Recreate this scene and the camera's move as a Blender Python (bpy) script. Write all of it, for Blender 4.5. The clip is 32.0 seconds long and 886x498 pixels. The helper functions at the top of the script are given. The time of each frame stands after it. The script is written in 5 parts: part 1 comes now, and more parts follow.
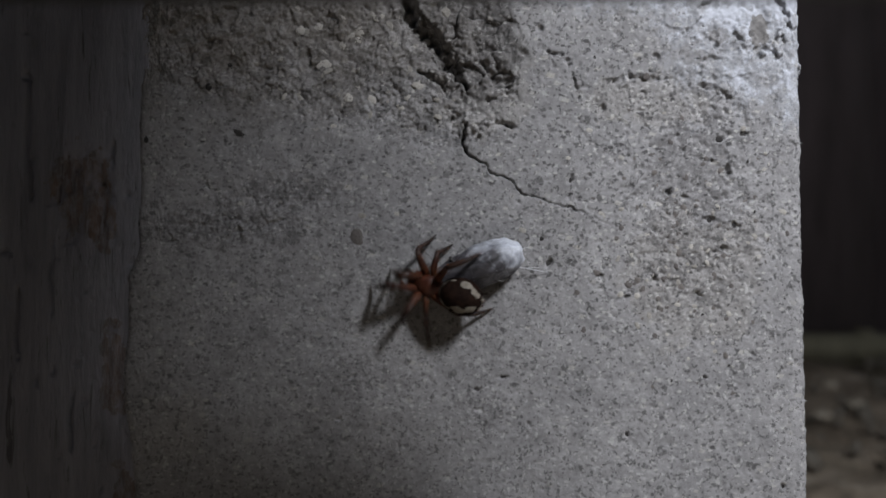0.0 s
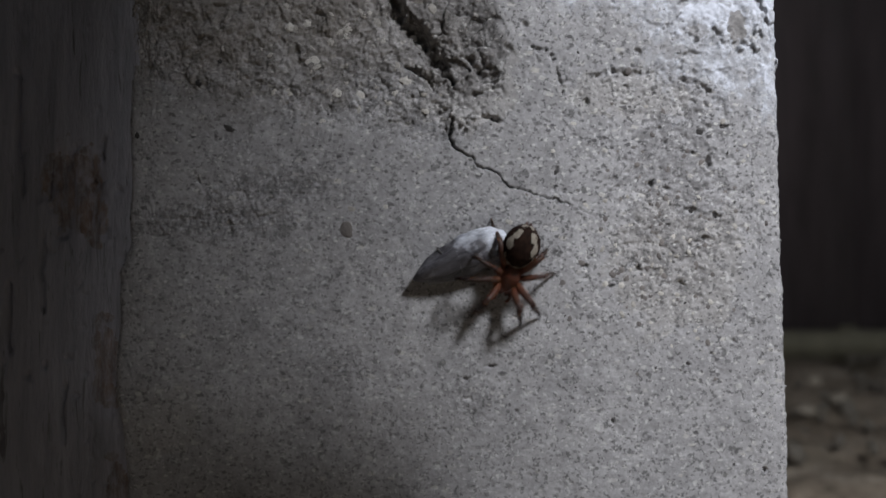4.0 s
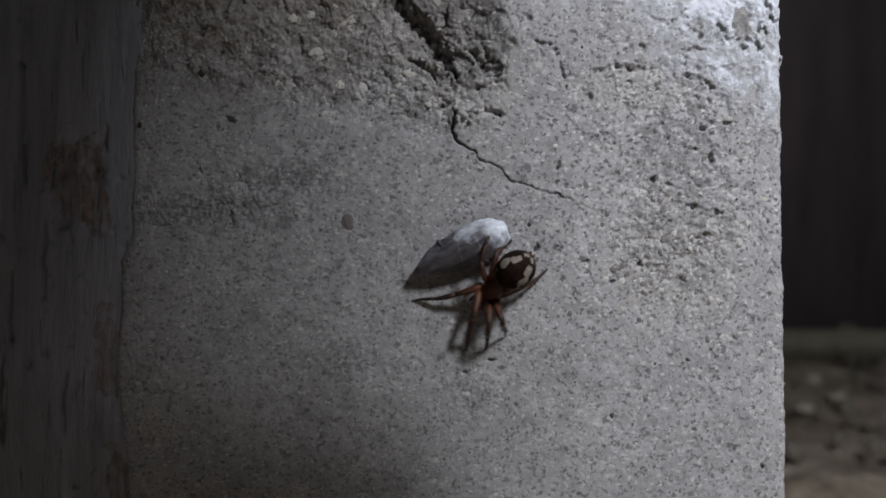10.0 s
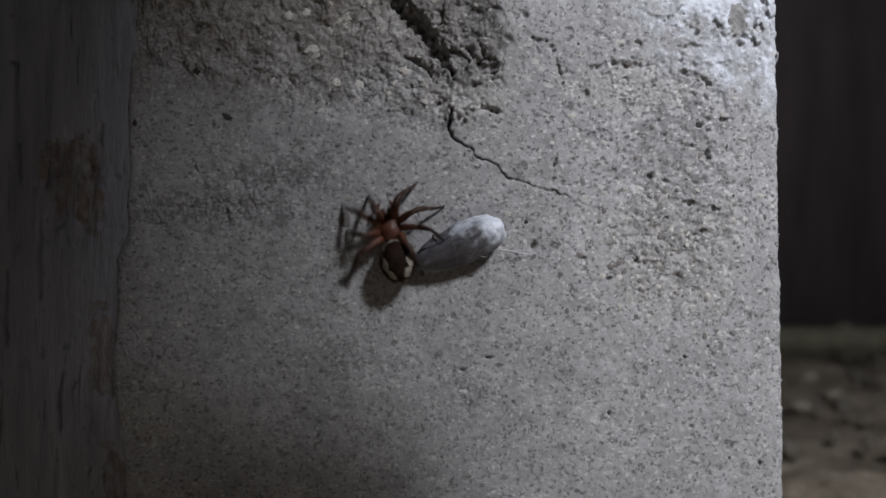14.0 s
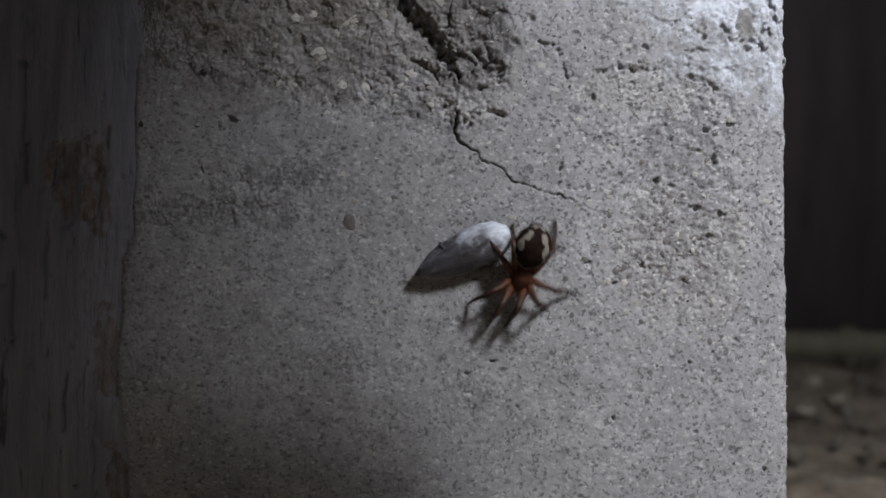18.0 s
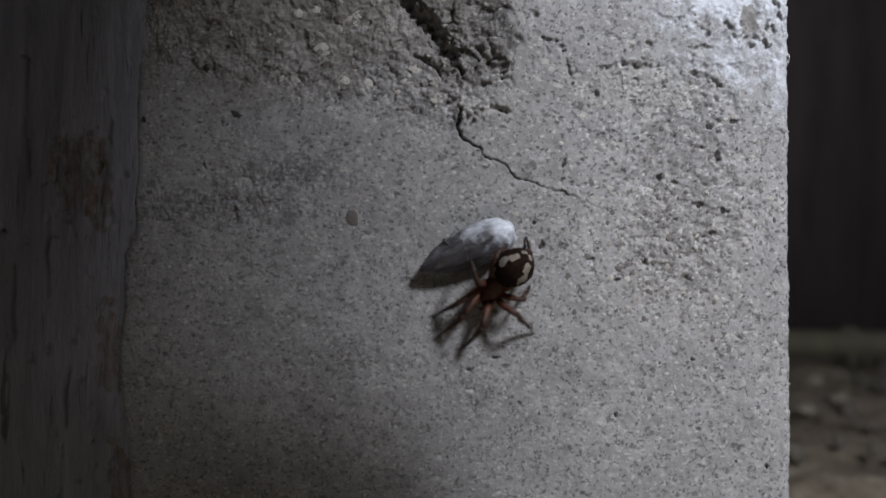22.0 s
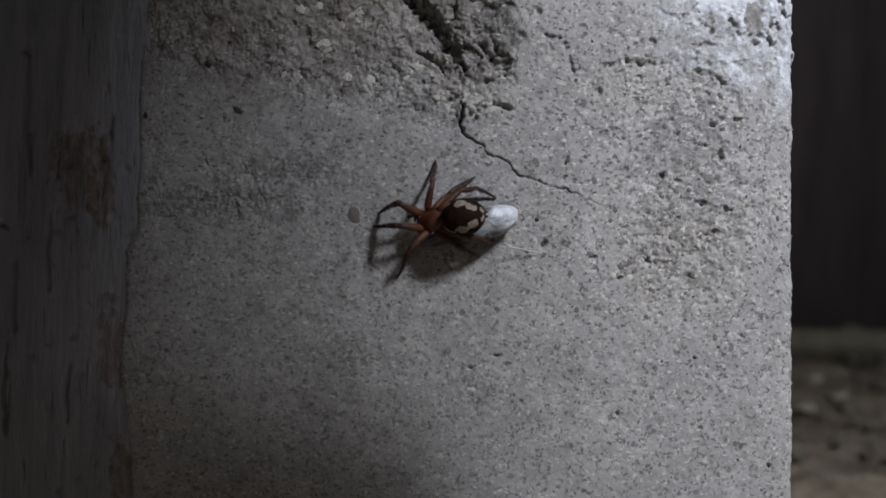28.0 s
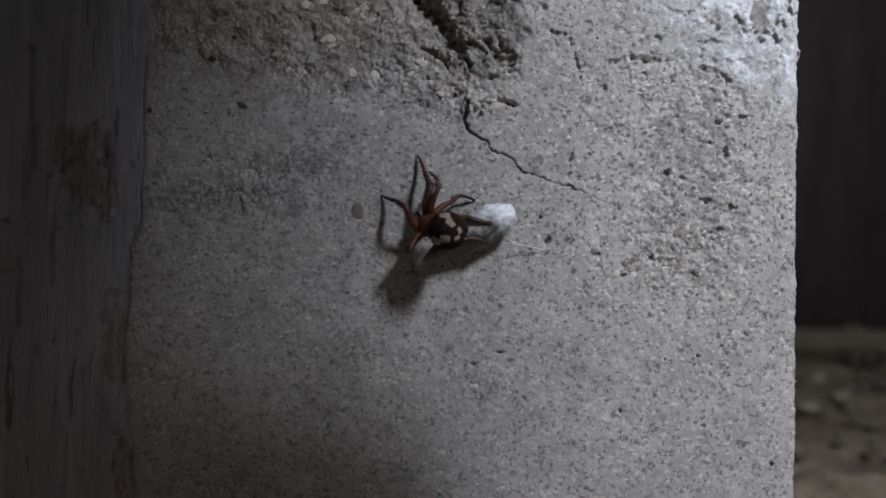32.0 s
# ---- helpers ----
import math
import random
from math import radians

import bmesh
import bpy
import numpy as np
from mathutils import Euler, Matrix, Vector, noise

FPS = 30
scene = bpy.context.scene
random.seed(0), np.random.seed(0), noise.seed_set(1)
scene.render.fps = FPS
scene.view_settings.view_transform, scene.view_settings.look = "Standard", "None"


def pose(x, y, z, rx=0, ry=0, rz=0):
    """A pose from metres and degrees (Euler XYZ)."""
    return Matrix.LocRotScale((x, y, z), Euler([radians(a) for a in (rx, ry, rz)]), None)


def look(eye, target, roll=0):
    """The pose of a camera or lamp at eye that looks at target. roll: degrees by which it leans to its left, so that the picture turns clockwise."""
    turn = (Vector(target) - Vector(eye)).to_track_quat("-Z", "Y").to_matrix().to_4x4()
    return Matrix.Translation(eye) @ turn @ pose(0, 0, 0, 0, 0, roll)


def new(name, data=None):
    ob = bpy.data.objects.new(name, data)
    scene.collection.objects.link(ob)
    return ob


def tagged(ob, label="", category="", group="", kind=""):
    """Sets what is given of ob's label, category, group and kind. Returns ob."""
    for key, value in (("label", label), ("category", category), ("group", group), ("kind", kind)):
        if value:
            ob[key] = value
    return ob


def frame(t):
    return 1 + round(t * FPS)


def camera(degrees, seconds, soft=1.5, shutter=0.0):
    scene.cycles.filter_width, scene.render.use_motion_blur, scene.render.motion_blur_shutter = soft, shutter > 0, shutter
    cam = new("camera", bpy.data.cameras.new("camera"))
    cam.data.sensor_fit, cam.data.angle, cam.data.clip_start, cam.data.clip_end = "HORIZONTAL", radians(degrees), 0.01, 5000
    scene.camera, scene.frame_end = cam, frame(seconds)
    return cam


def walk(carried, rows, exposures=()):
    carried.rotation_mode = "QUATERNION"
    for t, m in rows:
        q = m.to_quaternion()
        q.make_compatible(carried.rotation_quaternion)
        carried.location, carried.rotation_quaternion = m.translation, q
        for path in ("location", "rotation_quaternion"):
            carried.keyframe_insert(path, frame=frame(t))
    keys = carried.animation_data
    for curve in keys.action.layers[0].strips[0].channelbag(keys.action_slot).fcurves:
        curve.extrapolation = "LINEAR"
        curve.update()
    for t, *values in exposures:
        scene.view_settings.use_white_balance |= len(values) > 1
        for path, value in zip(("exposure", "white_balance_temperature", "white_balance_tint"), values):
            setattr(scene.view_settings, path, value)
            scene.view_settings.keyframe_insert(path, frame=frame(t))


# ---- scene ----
# camera: seconds, eye in millimetres, yaw, pitch and roll in degrees
PATH = [
    (0, 0.295, -104.992, 91.563, 0.945, 0.174, 0.161),
    (0.5, 0.133, -105.706, 90.596, 0.943, -0.165, 0.271),
    (1, 0.397, -106.602, 89.935, 0.464, -0.169, -0.141),
    (1.5, 0.145, -106.708, 90.359, 0.242, 0.039, -0.322),
    (2, 0.287, -106.934, 90.547, 0.171, 0.144, -0.192),
    (2.5, 0.239, -107.053, 90.349, 0.098, 0.234, -0.233),
    (3, 0.140, -107.087, 90.440, 0.047, 0.376, -0.188),
    (3.5, 0.139, -107.029, 90.197, -0.051, 0.434, -0.346),
    (5.5, -0.048, -106.920, 89.785, -0.170, 0.103, -0.107),
    (6, 0.001, -107.000, 90.001, -0.000, 0.000, 0.000),
    (6.5, 0.268, -107.164, 89.937, -0.030, -0.073, 0.087),
    (7, 0.316, -107.054, 90.050, -0.136, 0.076, 0.151),
    (7.5, 0.085, -106.875, 89.757, -0.162, -0.032, 0.053),
    (8, 0.008, -106.863, 89.833, -0.105, -0.050, 0.168),
    (8.5, 0.149, -106.880, 89.614, -0.060, -0.130, 0.068),
    (9, -0.120, -106.715, 89.913, 0.103, -0.141, 0.227),
    (9.5, 0.163, -106.863, 89.722, 0.150, -0.152, 0.344),
    (10, 0.092, -106.980, 89.889, -0.005, -0.071, 0.409),
    (10.5, 0.096, -106.868, 89.849, -0.076, -0.086, 0.260),
    (11, -0.091, -106.740, 89.844, -0.107, -0.035, 0.230),
    (11.5, 0.180, -106.720, 89.633, -0.065, -0.165, 0.070),
    (12, -0.111, -106.628, 89.845, 0.115, -0.234, 0.201),
    (12.5, 0.175, -106.911, 89.885, -0.001, -0.205, 0.347),
    (13, 0.182, -106.850, 89.865, -0.100, -0.172, 0.526),
    (13.5, 0.150, -106.945, 89.795, -0.254, -0.063, 0.380),
    (14, 0.087, -106.774, 89.601, -0.253, -0.112, 0.216),
    (14.5, 0.252, -106.941, 89.681, -0.239, -0.153, 0.158),
    (16.5, -0.059, -106.700, 89.616, -0.109, -0.034, 0.490),
    (17, 0.060, -106.752, 89.645, -0.095, -0.125, 0.307),
    (17.5, -0.189, -106.624, 89.885, 0.013, -0.057, 0.620),
    (18, -0.129, -106.667, 89.966, 0.020, -0.056, 0.641),
    (18.5, -0.099, -106.578, 89.898, 0.002, -0.020, 0.613),
    (19, -0.042, -106.743, 89.911, -0.072, 0.055, 0.612),
    (19.5, -0.231, -106.573, 89.906, -0.116, 0.035, 0.584),
    (20, -0.197, -106.573, 89.914, -0.038, -0.053, 0.554),
    (20.5, -0.276, -106.511, 89.764, 0.104, -0.171, 0.652),
    (21, -0.255, -106.445, 89.911, 0.149, -0.215, 0.705),
    (21.5, -0.122, -106.627, 89.482, 0.125, -0.141, 0.741),
    (22, -0.346, -106.532, 89.615, 0.105, -0.158, 0.807),
    (22.5, -0.249, -106.486, 89.629, 0.157, -0.230, 0.626),
    (23, -0.498, -106.326, 89.865, 0.252, -0.191, 0.896),
    (23.5, -0.426, -106.525, 89.913, 0.278, -0.152, 0.912),
    (24, -0.470, -106.556, 89.634, 0.207, -0.122, 0.881),
    (24.5, -0.445, -106.568, 89.686, 0.208, -0.092, 0.876),
    (25, -0.659, -106.269, 89.534, 0.344, -0.226, 0.875),
    (25.5, -0.568, -106.162, 89.744, 0.470, -0.398, 1.172),
    (27.5, -0.548, -106.326, 89.449, 0.106, -0.380, 0.947),
    (28, -0.533, -106.255, 89.735, 0.163, -0.430, 1.010),
    (28.5, -0.503, -106.327, 89.671, 0.190, -0.479, 1.236),
    (29, -0.511, -106.425, 89.823, 0.193, -0.430, 1.213),
    (29.5, -0.649, -106.187, 89.455, 0.232, -0.407, 1.120),
    (30, -0.600, -106.242, 89.618, 0.224, -0.420, 1.153),
    (30.5, -0.508, -106.249, 89.521, 0.256, -0.477, 1.242),
    (31, -0.659, -106.067, 89.483, 0.352, -0.545, 1.418),
    (31.5, -0.608, -106.197, 89.385, 0.356, -0.637, 1.354),
    (32, -0.756, -106.116, 89.592, 0.316, -0.641, 1.337),
]
CZ = 0.09  # height of the middle of the post's face above the ground
MM = 0.001

cam = camera(62, 32.0, soft=1.6, shutter=0.5)
cam.data.dof.use_dof = True
cam.data.dof.focus_distance = 0.106
cam.data.dof.aperture_fstop = 15.0


def aim(x, y, z, yaw, pitch, roll):
    return Matrix.Translation((x * MM, y * MM, z * MM)) @ Euler((radians(90 + pitch), 0, radians(yaw))).to_matrix().to_4x4() @ pose(0, 0, 0, 0, 0, roll)


walk(cam, [(t, aim(*row)) for t, *row in PATH], exposures=[(0, -0.2), (0.6, -0.08), (1.5, 0.0), (32, 0.0)])

# ---- light: dim sky, and an added lamp for daylight from the upper right ----
world = bpy.data.worlds.new("world")
scene.world = world
world.use_nodes = True
wn = world.node_tree
sky = wn.nodes.new("ShaderNodeTexSky")
sky.sky_type, sky.sun_disc = "NISHITA", False
sky.sun_elevation, sky.sun_rotation = radians(35), radians(135)
wn.links.new(sky.outputs[0], wn.nodes["Background"].inputs[0])
wn.nodes["Background"].inputs[1].default_value = 0.045

lamp = bpy.data.lights.new("added_daylight", "AREA")
lamp.shape, lamp.size, lamp.size_y, lamp.energy, lamp.color = "RECTANGLE", 0.056, 0.056, 1.60, (0.93, 0.955, 1.025)
new("added_daylight", lamp).matrix_world = look((0.140, -0.235, CZ + 0.210), (0.02, 0, CZ))


# ---- material helpers ----
class Mat:
    def __init__(self, name, rough=0.8, spec=0.4):
        self.m = bpy.data.materials.new(name)
        self.m.use_nodes = True
        self.t = self.m.node_tree
        self.b = self.t.nodes["Principled BSDF"]
        self.b.inputs["Roughness"].default_value = rough
        self.b.inputs["Specular IOR Level"].default_value = spec
        self.co = self.t.nodes.new("ShaderNodeTexCoord").outputs["Object"]

    def link(self, a, b):
        if hasattr(a, "is_linked"):
            self.t.links.new(a, b)
        else:
            b.default_value = a

    def scaled(self, x, y, z, co=None, turn=0.0):
        n = self.t.nodes.new("ShaderNodeMapping")
        n.inputs["Rotation"].default_value = (0, radians(turn), 0)
        n.inputs["Scale"].default_value = (x, y, z)
        self.t.links.new(co or self.co, n.inputs["Vector"])
        return n.outputs[0]

    def noise(self, scale, detail=4, rough=0.6, co=None, distortion=0.0):
        n = self.t.nodes.new("ShaderNodeTexNoise")
        n.inputs["Scale"].default_value, n.inputs["Detail"].default_value = scale, detail
        n.inputs["Roughness"].default_value, n.inputs["Distortion"].default_value = rough, distortion
        self.t.links.new(co or self.co, n.inputs["Vector"])
        return n.outputs["Fac"]

    def cells(self, scale, co=None, metric="EUCLIDEAN"):
        n = self.t.nodes.new("ShaderNodeTexVoronoi")
        n.distance = metric
        n.inputs["Scale"].default_value = scale
        self.t.links.new(co or self.co, n.inputs["Vector"])
        return n.outputs["Distance"], n.outputs["Color"]

    def ramp(self, fac, *stops):
        n = self.t.nodes.new("ShaderNodeValToRGB")
        e = n.color_ramp.elements
        while len(e) < len(stops):
            e.new(0.5)
        for k, (at, c) in enumerate(stops):
            e[k].position = at
            e[k].color = (c, c, c, 1) if isinstance(c, (int, float)) else (*c, 1)
        self.t.links.new(fac, n.inputs[0])
        return n.outputs[0]

    def mix(self, fac, a, b, how="MIX"):
        n = self.t.nodes.new("ShaderNodeMix")
        n.data_type, n.blend_type = "RGBA", how
        for sock, v in ((n.inputs[0], fac), (n.inputs[6], a), (n.inputs[7], b)):
            self.link((*v, 1) if isinstance(v, tuple) else v, sock)
        return n.outputs[2]

    def math(self, op, a, b=0.0, clamp=False):
        n = self.t.nodes.new("ShaderNodeMath")
        n.operation, n.use_clamp = op, clamp
        self.link(a, n.inputs[0])
        self.link(b, n.inputs[1])
        return n.outputs[0]

    def axis(self, k, co=None):
        n = self.t.nodes.new("ShaderNodeSeparateXYZ")
        self.t.links.new(co or self.co, n.inputs[0])
        return n.outputs[k]

    def bent(self, amount, scale):
        """The object's coordinates, shaken by noise."""
        n = self.t.nodes.new("ShaderNodeTexNoise")
        n.inputs["Scale"].default_value = scale
        self.t.links.new(self.co, n.inputs["Vector"])
        v = self.t.nodes.new("ShaderNodeVectorMath")
        v.operation = "MULTIPLY_ADD"
        self.t.links.new(n.outputs["Color"], v.inputs[0])
        v.inputs[1].default_value = (amount, amount, amount)
        self.t.links.new(self.co, v.inputs[2])
        return v.outputs[0]

    def near(self, x, y, z, rx, ry, rz, ragged=0.25, scale=300.0):
        """1 inside a ragged ellipsoid, 0 outside."""
        n = self.t.nodes.new("ShaderNodeMapping")
        n.inputs["Scale"].default_value = (1 / rx, 1 / ry, 1 / rz)
        n.inputs["Location"].default_value = (-x / rx, -y / ry, -z / rz)
        self.t.links.new(self.co, n.inputs["Vector"])
        v = self.t.nodes.new("ShaderNodeVectorMath")
        v.operation = "LENGTH"
        self.t.links.new(n.outputs[0], v.inputs[0])
        wob = self.math("MULTIPLY", self.math("SUBTRACT", self.noise(scale, 3), 0.5), ragged * 4)
        return self.ramp(self.math("ADD", v.outputs["Value"], wob), (0.85, 1.0), (1.08, 0.0))

    def color(self, c):
        self.link((*c, 1) if isinstance(c, tuple) else c, self.b.inputs["Base Color"])

    def bump(self, height, distance, strength=1.0):
        n = self.t.nodes.new("ShaderNodeBump")
        n.inputs["Strength"].default_value, n.inputs["Distance"].default_value = strength, distance
        self.t.links.new(height, n.inputs["Height"])
        self.t.links.new(n.outputs[0], self.b.inputs["Normal"])

    def random(self):
        return self.t.nodes.new("ShaderNodeObjectInfo").outputs["Random"]


def concrete_material():
    m = Mat("weathered_concrete", 0.92, 0.25)
    patch = m.ramp(m.noise(70, 4, 0.6), (0.30, (0.250, 0.245, 0.246)), (0.70, (0.325, 0.318, 0.317)))
    grain = m.ramp(m.noise(1500, 5, 0.75), (0.30, 0.80), (0.50, 1.0), (0.70, 1.16))
    c = m.mix(1.0, patch, grain, "MULTIPLY")
    sand = m.ramp(m.noise(420, 3, 0.6), (0.3, 0.84), (0.7, 1.16))
    c = m.mix(1.0, c, sand, "MULTIPLY")
    # warm bare aggregate: right of the middle, along the arc, at the broken top
    tan = m.near(0.034, 0, -0.002, 0.010, 0.05, 0.010, 0.5, 180)
    tan = m.math("MAXIMUM", tan, m.near(0.027, 0, 0.0235, 0.010, 0.05, 0.0035, 0.5, 220))
    tan = m.math("MAXIMUM", tan, m.near(0.004, 0, 0.026, 0.008, 0.05, 0.009, 0.4, 200))
    tan = m.math("MAXIMUM", tan, m.near(-0.041, 0, -0.024, 0.006, 0.05, 0.006, 0.5, 260))
    c = m.mix(m.math("MULTIPLY", tan, 0.32), c, m.mix(1.0, grain, (0.30, 0.283, 0.258), "MULTIPLY"))
    # dark crust on the rough band at mid height and in a few small places
    crust = m.near(-0.033, 0, 0.0048, 0.0125, 0.05, 0.0032, 0.6, 500)
    crust = m.math("MAXIMUM", crust, m.near(-0.0245, 0, 0.0098, 0.0085, 0.05, 0.0026, 0.8, 420))
    crust = m.math("MAXIMUM", crust, m.near(-0.0145, 0, -0.0165, 0.0035, 0.05, 0.003, 0.8, 700))
    crust = m.math("MAXIMUM", crust, m.near(0.005, 0, -0.021, 0.003, 0.05, 0.0025, 0.8, 700))
    crust = m.math("MAXIMUM", crust, m.near(0.034, 0, 0.008, 0.008, 0.05, 0.014, 0.9, 420))
    crust = m.math("MAXIMUM", crust, m.near(0.0045, 0, 0.0285, 0.0050, 0.05, 0.0065, 0.4, 420))
    c = m.mix(m.math("MULTIPLY", crust, m.ramp(m.noise(900, 4, 0.7), (0.42, 0.0), (0.58, 0.62))), c, (0.118, 0.113, 0.112))
    bent = m.bent(0.0007, 800)
    # broken lumps by the gouge: their shade is put into the colour
    scar_shade = m.near(0.0022, 0, 0.0310, 0.0085, 0.05, 0.0085, 0.35, 260)
    c = m.mix(m.math("MULTIPLY", scar_shade, 0.55), c, m.mix(1.0, grain, (0.135, 0.130, 0.128), "MULTIPLY"))
    calm = m.ramp(m.math("SUBTRACT", m.math("ADD", m.axis(2), m.math("MULTIPLY", m.noise(50, 3), 0.03)), m.math("MULTIPLY", m.axis(0), -0.45)), (0.0, 0.72), (0.030, 1.0))
    crowd = m.math("MULTIPLY", calm, m.ramp(m.noise(170, 4, 0.7), (0.36, 0.50), (0.58, 1.0)))
    blotch = m.ramp(m.noise(230, 5, 0.75, m.scaled(1.0, 1.0, 1.25, None, 40)), (0.34, 0.88), (0.5, 1.0), (0.66, 1.10))
    c = m.mix(1.0, c, blotch, "MULTIPLY")
    brim = m.math("ADD", m.math("ADD", m.axis(2), m.math("MULTIPLY", m.axis(0), 0.21)), m.math("MULTIPLY", m.math("SUBTRACT", m.noise(200, 4, 0.7), 0.5), 0.012))
    chipped = m.math("MULTIPLY", m.ramp(brim, (0.0145, 0.0), (0.0190, 1.0)), m.ramp(m.axis(0), (0.0, 1.0), (0.010, 0.0)))
    for scale, dark, light in ((1050, 0.62, 1.30), (460, 0.72, 1.22)):
        tone = m.ramp(m.axis(1, m.cells(scale, m.bent(0.0009, 900))[1]), (0.1, dark), (0.55, 1.0), (0.92, light))
        c = m.mix(m.math("MULTIPLY", chipped, 0.9), c, m.mix(1.0, c, tone, "MULTIPLY"))
    for scale, lo, hi, share, turn, metric, col in (
        (1500, 0.42, 0.58, 0.66, -25, "MANHATTAN", (0.062, 0.059, 0.060)), (900, 0.36, 0.50, 0.78, 60, "MANHATTAN", (0.052, 0.049, 0.049)), (560, 0.17, 0.26, 0.90, 15, "CHEBYCHEV", (0.055, 0.051, 0.051)),
        (1500, 0.40, 0.56, 0.74, 10, "MANHATTAN", (0.52, 0.51, 0.48)), (820, 0.22, 0.32, 0.88, 70, "CHEBYCHEV", (0.49, 0.47, 0.43)), (400, 0.20, 0.28, 0.945, 30, "MANHATTAN", (0.50, 0.47, 0.42))):
        d, k = m.cells(scale, m.scaled(0.72, 1.0, 1.2, bent, turn), metric)
        spot = m.math("MULTIPLY", m.ramp(d, (lo, 1.0), (hi, 0.0)), m.ramp(m.axis(0, k), (share, 0.0), (share + 0.10, 0.8)))
        c = m.mix(m.math("MULTIPLY", spot, crowd), c, col)
    right = m.ramp(m.math("ADD", m.axis(0), m.math("MULTIPLY", m.noise(60, 3), 0.03)), (-0.020, 0.70), (0.030, 1.0))
    for scale, turn, lo, hi, most, col in ((1250, 35, 0.635, 0.68, 0.68, (0.075, 0.074, 0.072)), (1750, -40, 0.63, 0.675, 0.66, (0.070, 0.068, 0.068)), (820, 20, 0.665, 0.70, 0.68, (0.080, 0.078, 0.076)), (1050, -50, 0.66, 0.70, 0.6, (0.48, 0.475, 0.46)), (1700, 65, 0.65, 0.69, 0.55, (0.47, 0.465, 0.455))):
        fleck = m.ramp(m.noise(scale, 2, 0.5, m.scaled(1.0, 1.0, 0.85, bent, turn)), (lo, 0.0), (hi, most))
        c = m.mix(m.math("MULTIPLY", fleck, right), c, col)
    # brown grime on the broken top corner, pale lime bloom on the other one
    top = m.ramp(m.math("ADD", m.axis(2), m.math("MULTIPLY", m.noise(110, 5, 0.7), 0.03)), (0.032, 0.0), (0.046, 0.8))
    leftish = m.ramp(m.math("ADD", m.axis(0), 0.05), (0.035, 1.0), (0.062, 0.0))
    c = m.mix(m.math("MULTIPLY", m.math("MULTIPLY", top, leftish), 0.65), c, m.mix(1.0, grain, (0.170, 0.147, 0.118), "MULTIPLY"))
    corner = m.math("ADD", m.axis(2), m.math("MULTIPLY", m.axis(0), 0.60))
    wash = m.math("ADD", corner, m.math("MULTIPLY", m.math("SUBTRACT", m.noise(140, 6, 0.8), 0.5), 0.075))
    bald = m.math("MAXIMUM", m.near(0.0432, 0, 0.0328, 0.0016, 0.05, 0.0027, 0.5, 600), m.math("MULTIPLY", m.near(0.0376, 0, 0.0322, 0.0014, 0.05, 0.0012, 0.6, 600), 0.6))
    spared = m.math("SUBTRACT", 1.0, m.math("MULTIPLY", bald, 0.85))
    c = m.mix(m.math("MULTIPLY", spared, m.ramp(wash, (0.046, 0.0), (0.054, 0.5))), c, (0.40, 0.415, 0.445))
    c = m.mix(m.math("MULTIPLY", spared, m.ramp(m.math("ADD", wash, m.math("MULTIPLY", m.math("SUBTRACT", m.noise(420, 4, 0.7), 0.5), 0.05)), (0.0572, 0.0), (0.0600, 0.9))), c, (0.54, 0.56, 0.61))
    c = m.mix(m.math("MULTIPLY", bald, 0.75), c, m.mix(1.0, grain, (0.175, 0.165, 0.155), "MULTIPLY"))
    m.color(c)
    m.bump(m.noise(2600, 4, 0.8), 0.00014, 0.8)
    return m.m


def timber_material():
    m = Mat("dark_painted_timber", 0.62, 0.4)
    grain = m.noise(60, 6, 0.7, m.scaled(7, 7, 0.7), 0.6)
    c = m.ramp(grain, (0.28, (0.172, 0.169, 0.187)), (0.55, (0.262, 0.258, 0.282)), (0.8, (0.318, 0.314, 0.341)))
    bare = m.ramp(m.noise(250, 5, 0.7, m.scaled(2.5, 2.5, 0.8)), (0.30, (0.062, 0.046, 0.037)), (0.7, (0.215, 0.135, 0.088)))
    for x, z, rx, rz in ((-0.0535, 0.0098, 0.0045, 0.0066), (-0.0508, 0.0062, 0.0022, 0.0048), (-0.0489, -0.0158, 0.0024, 0.0070), (-0.0470, -0.0345, 0.0022, 0.0060)):
        c = m.mix(m.math("MULTIPLY", m.near(x, 0, z, rx, 0.03, rz, 0.55, 420), m.ramp(m.noise(500, 5, 0.75, m.scaled(2.0, 2.0, 0.6)), (0.40, 0.12), (0.60, 0.8))), c, bare)
    d, k = m.cells(330)
    chip = m.math("MULTIPLY", m.ramp(d, (0.10, 1.0), (0.2, 0.0)), m.ramp(m.axis(0, k), (0.88, 0.0), (0.92, 0.5)))
    split = m.ramp(m.noise(170, 5, 0.75, m.scaled(4.0, 4.0, 0.35), 0.8), (0.60, 0.0), (0.68, 0.7))
    c = m.mix(split, m.mix(chip, c, (0.20, 0.20, 0.20)), (0.030, 0.027, 0.026))
    m.color(c)
    m.bump(m.noise(600, 5, 0.7, m.scaled(3, 3, 0.5)), 0.0004, 0.9)
    return m.m


def soil_material():
    m = Mat("gritty_soil", 0.95, 0.2)
    c = m.ramp(m.noise(22, 6, 0.7), (0.3, (0.090, 0.070, 0.050)), (0.50, (0.29, 0.237, 0.178)), (0.72, (0.50, 0.43, 0.34)))
    c = m.mix(m.ramp(m.noise(9, 3), (0.5, 0.0), (0.7, 0.5)), c, (0.075, 0.080, 0.045))
    m.color(m.mix(1.0, c, m.ramp(m.noise(260, 3), (0.3, 0.6), (0.7, 1.3)), "MULTIPLY"))
    m.bump(m.noise(160, 6, 0.7), 0.003, 0.8)
    return m.m


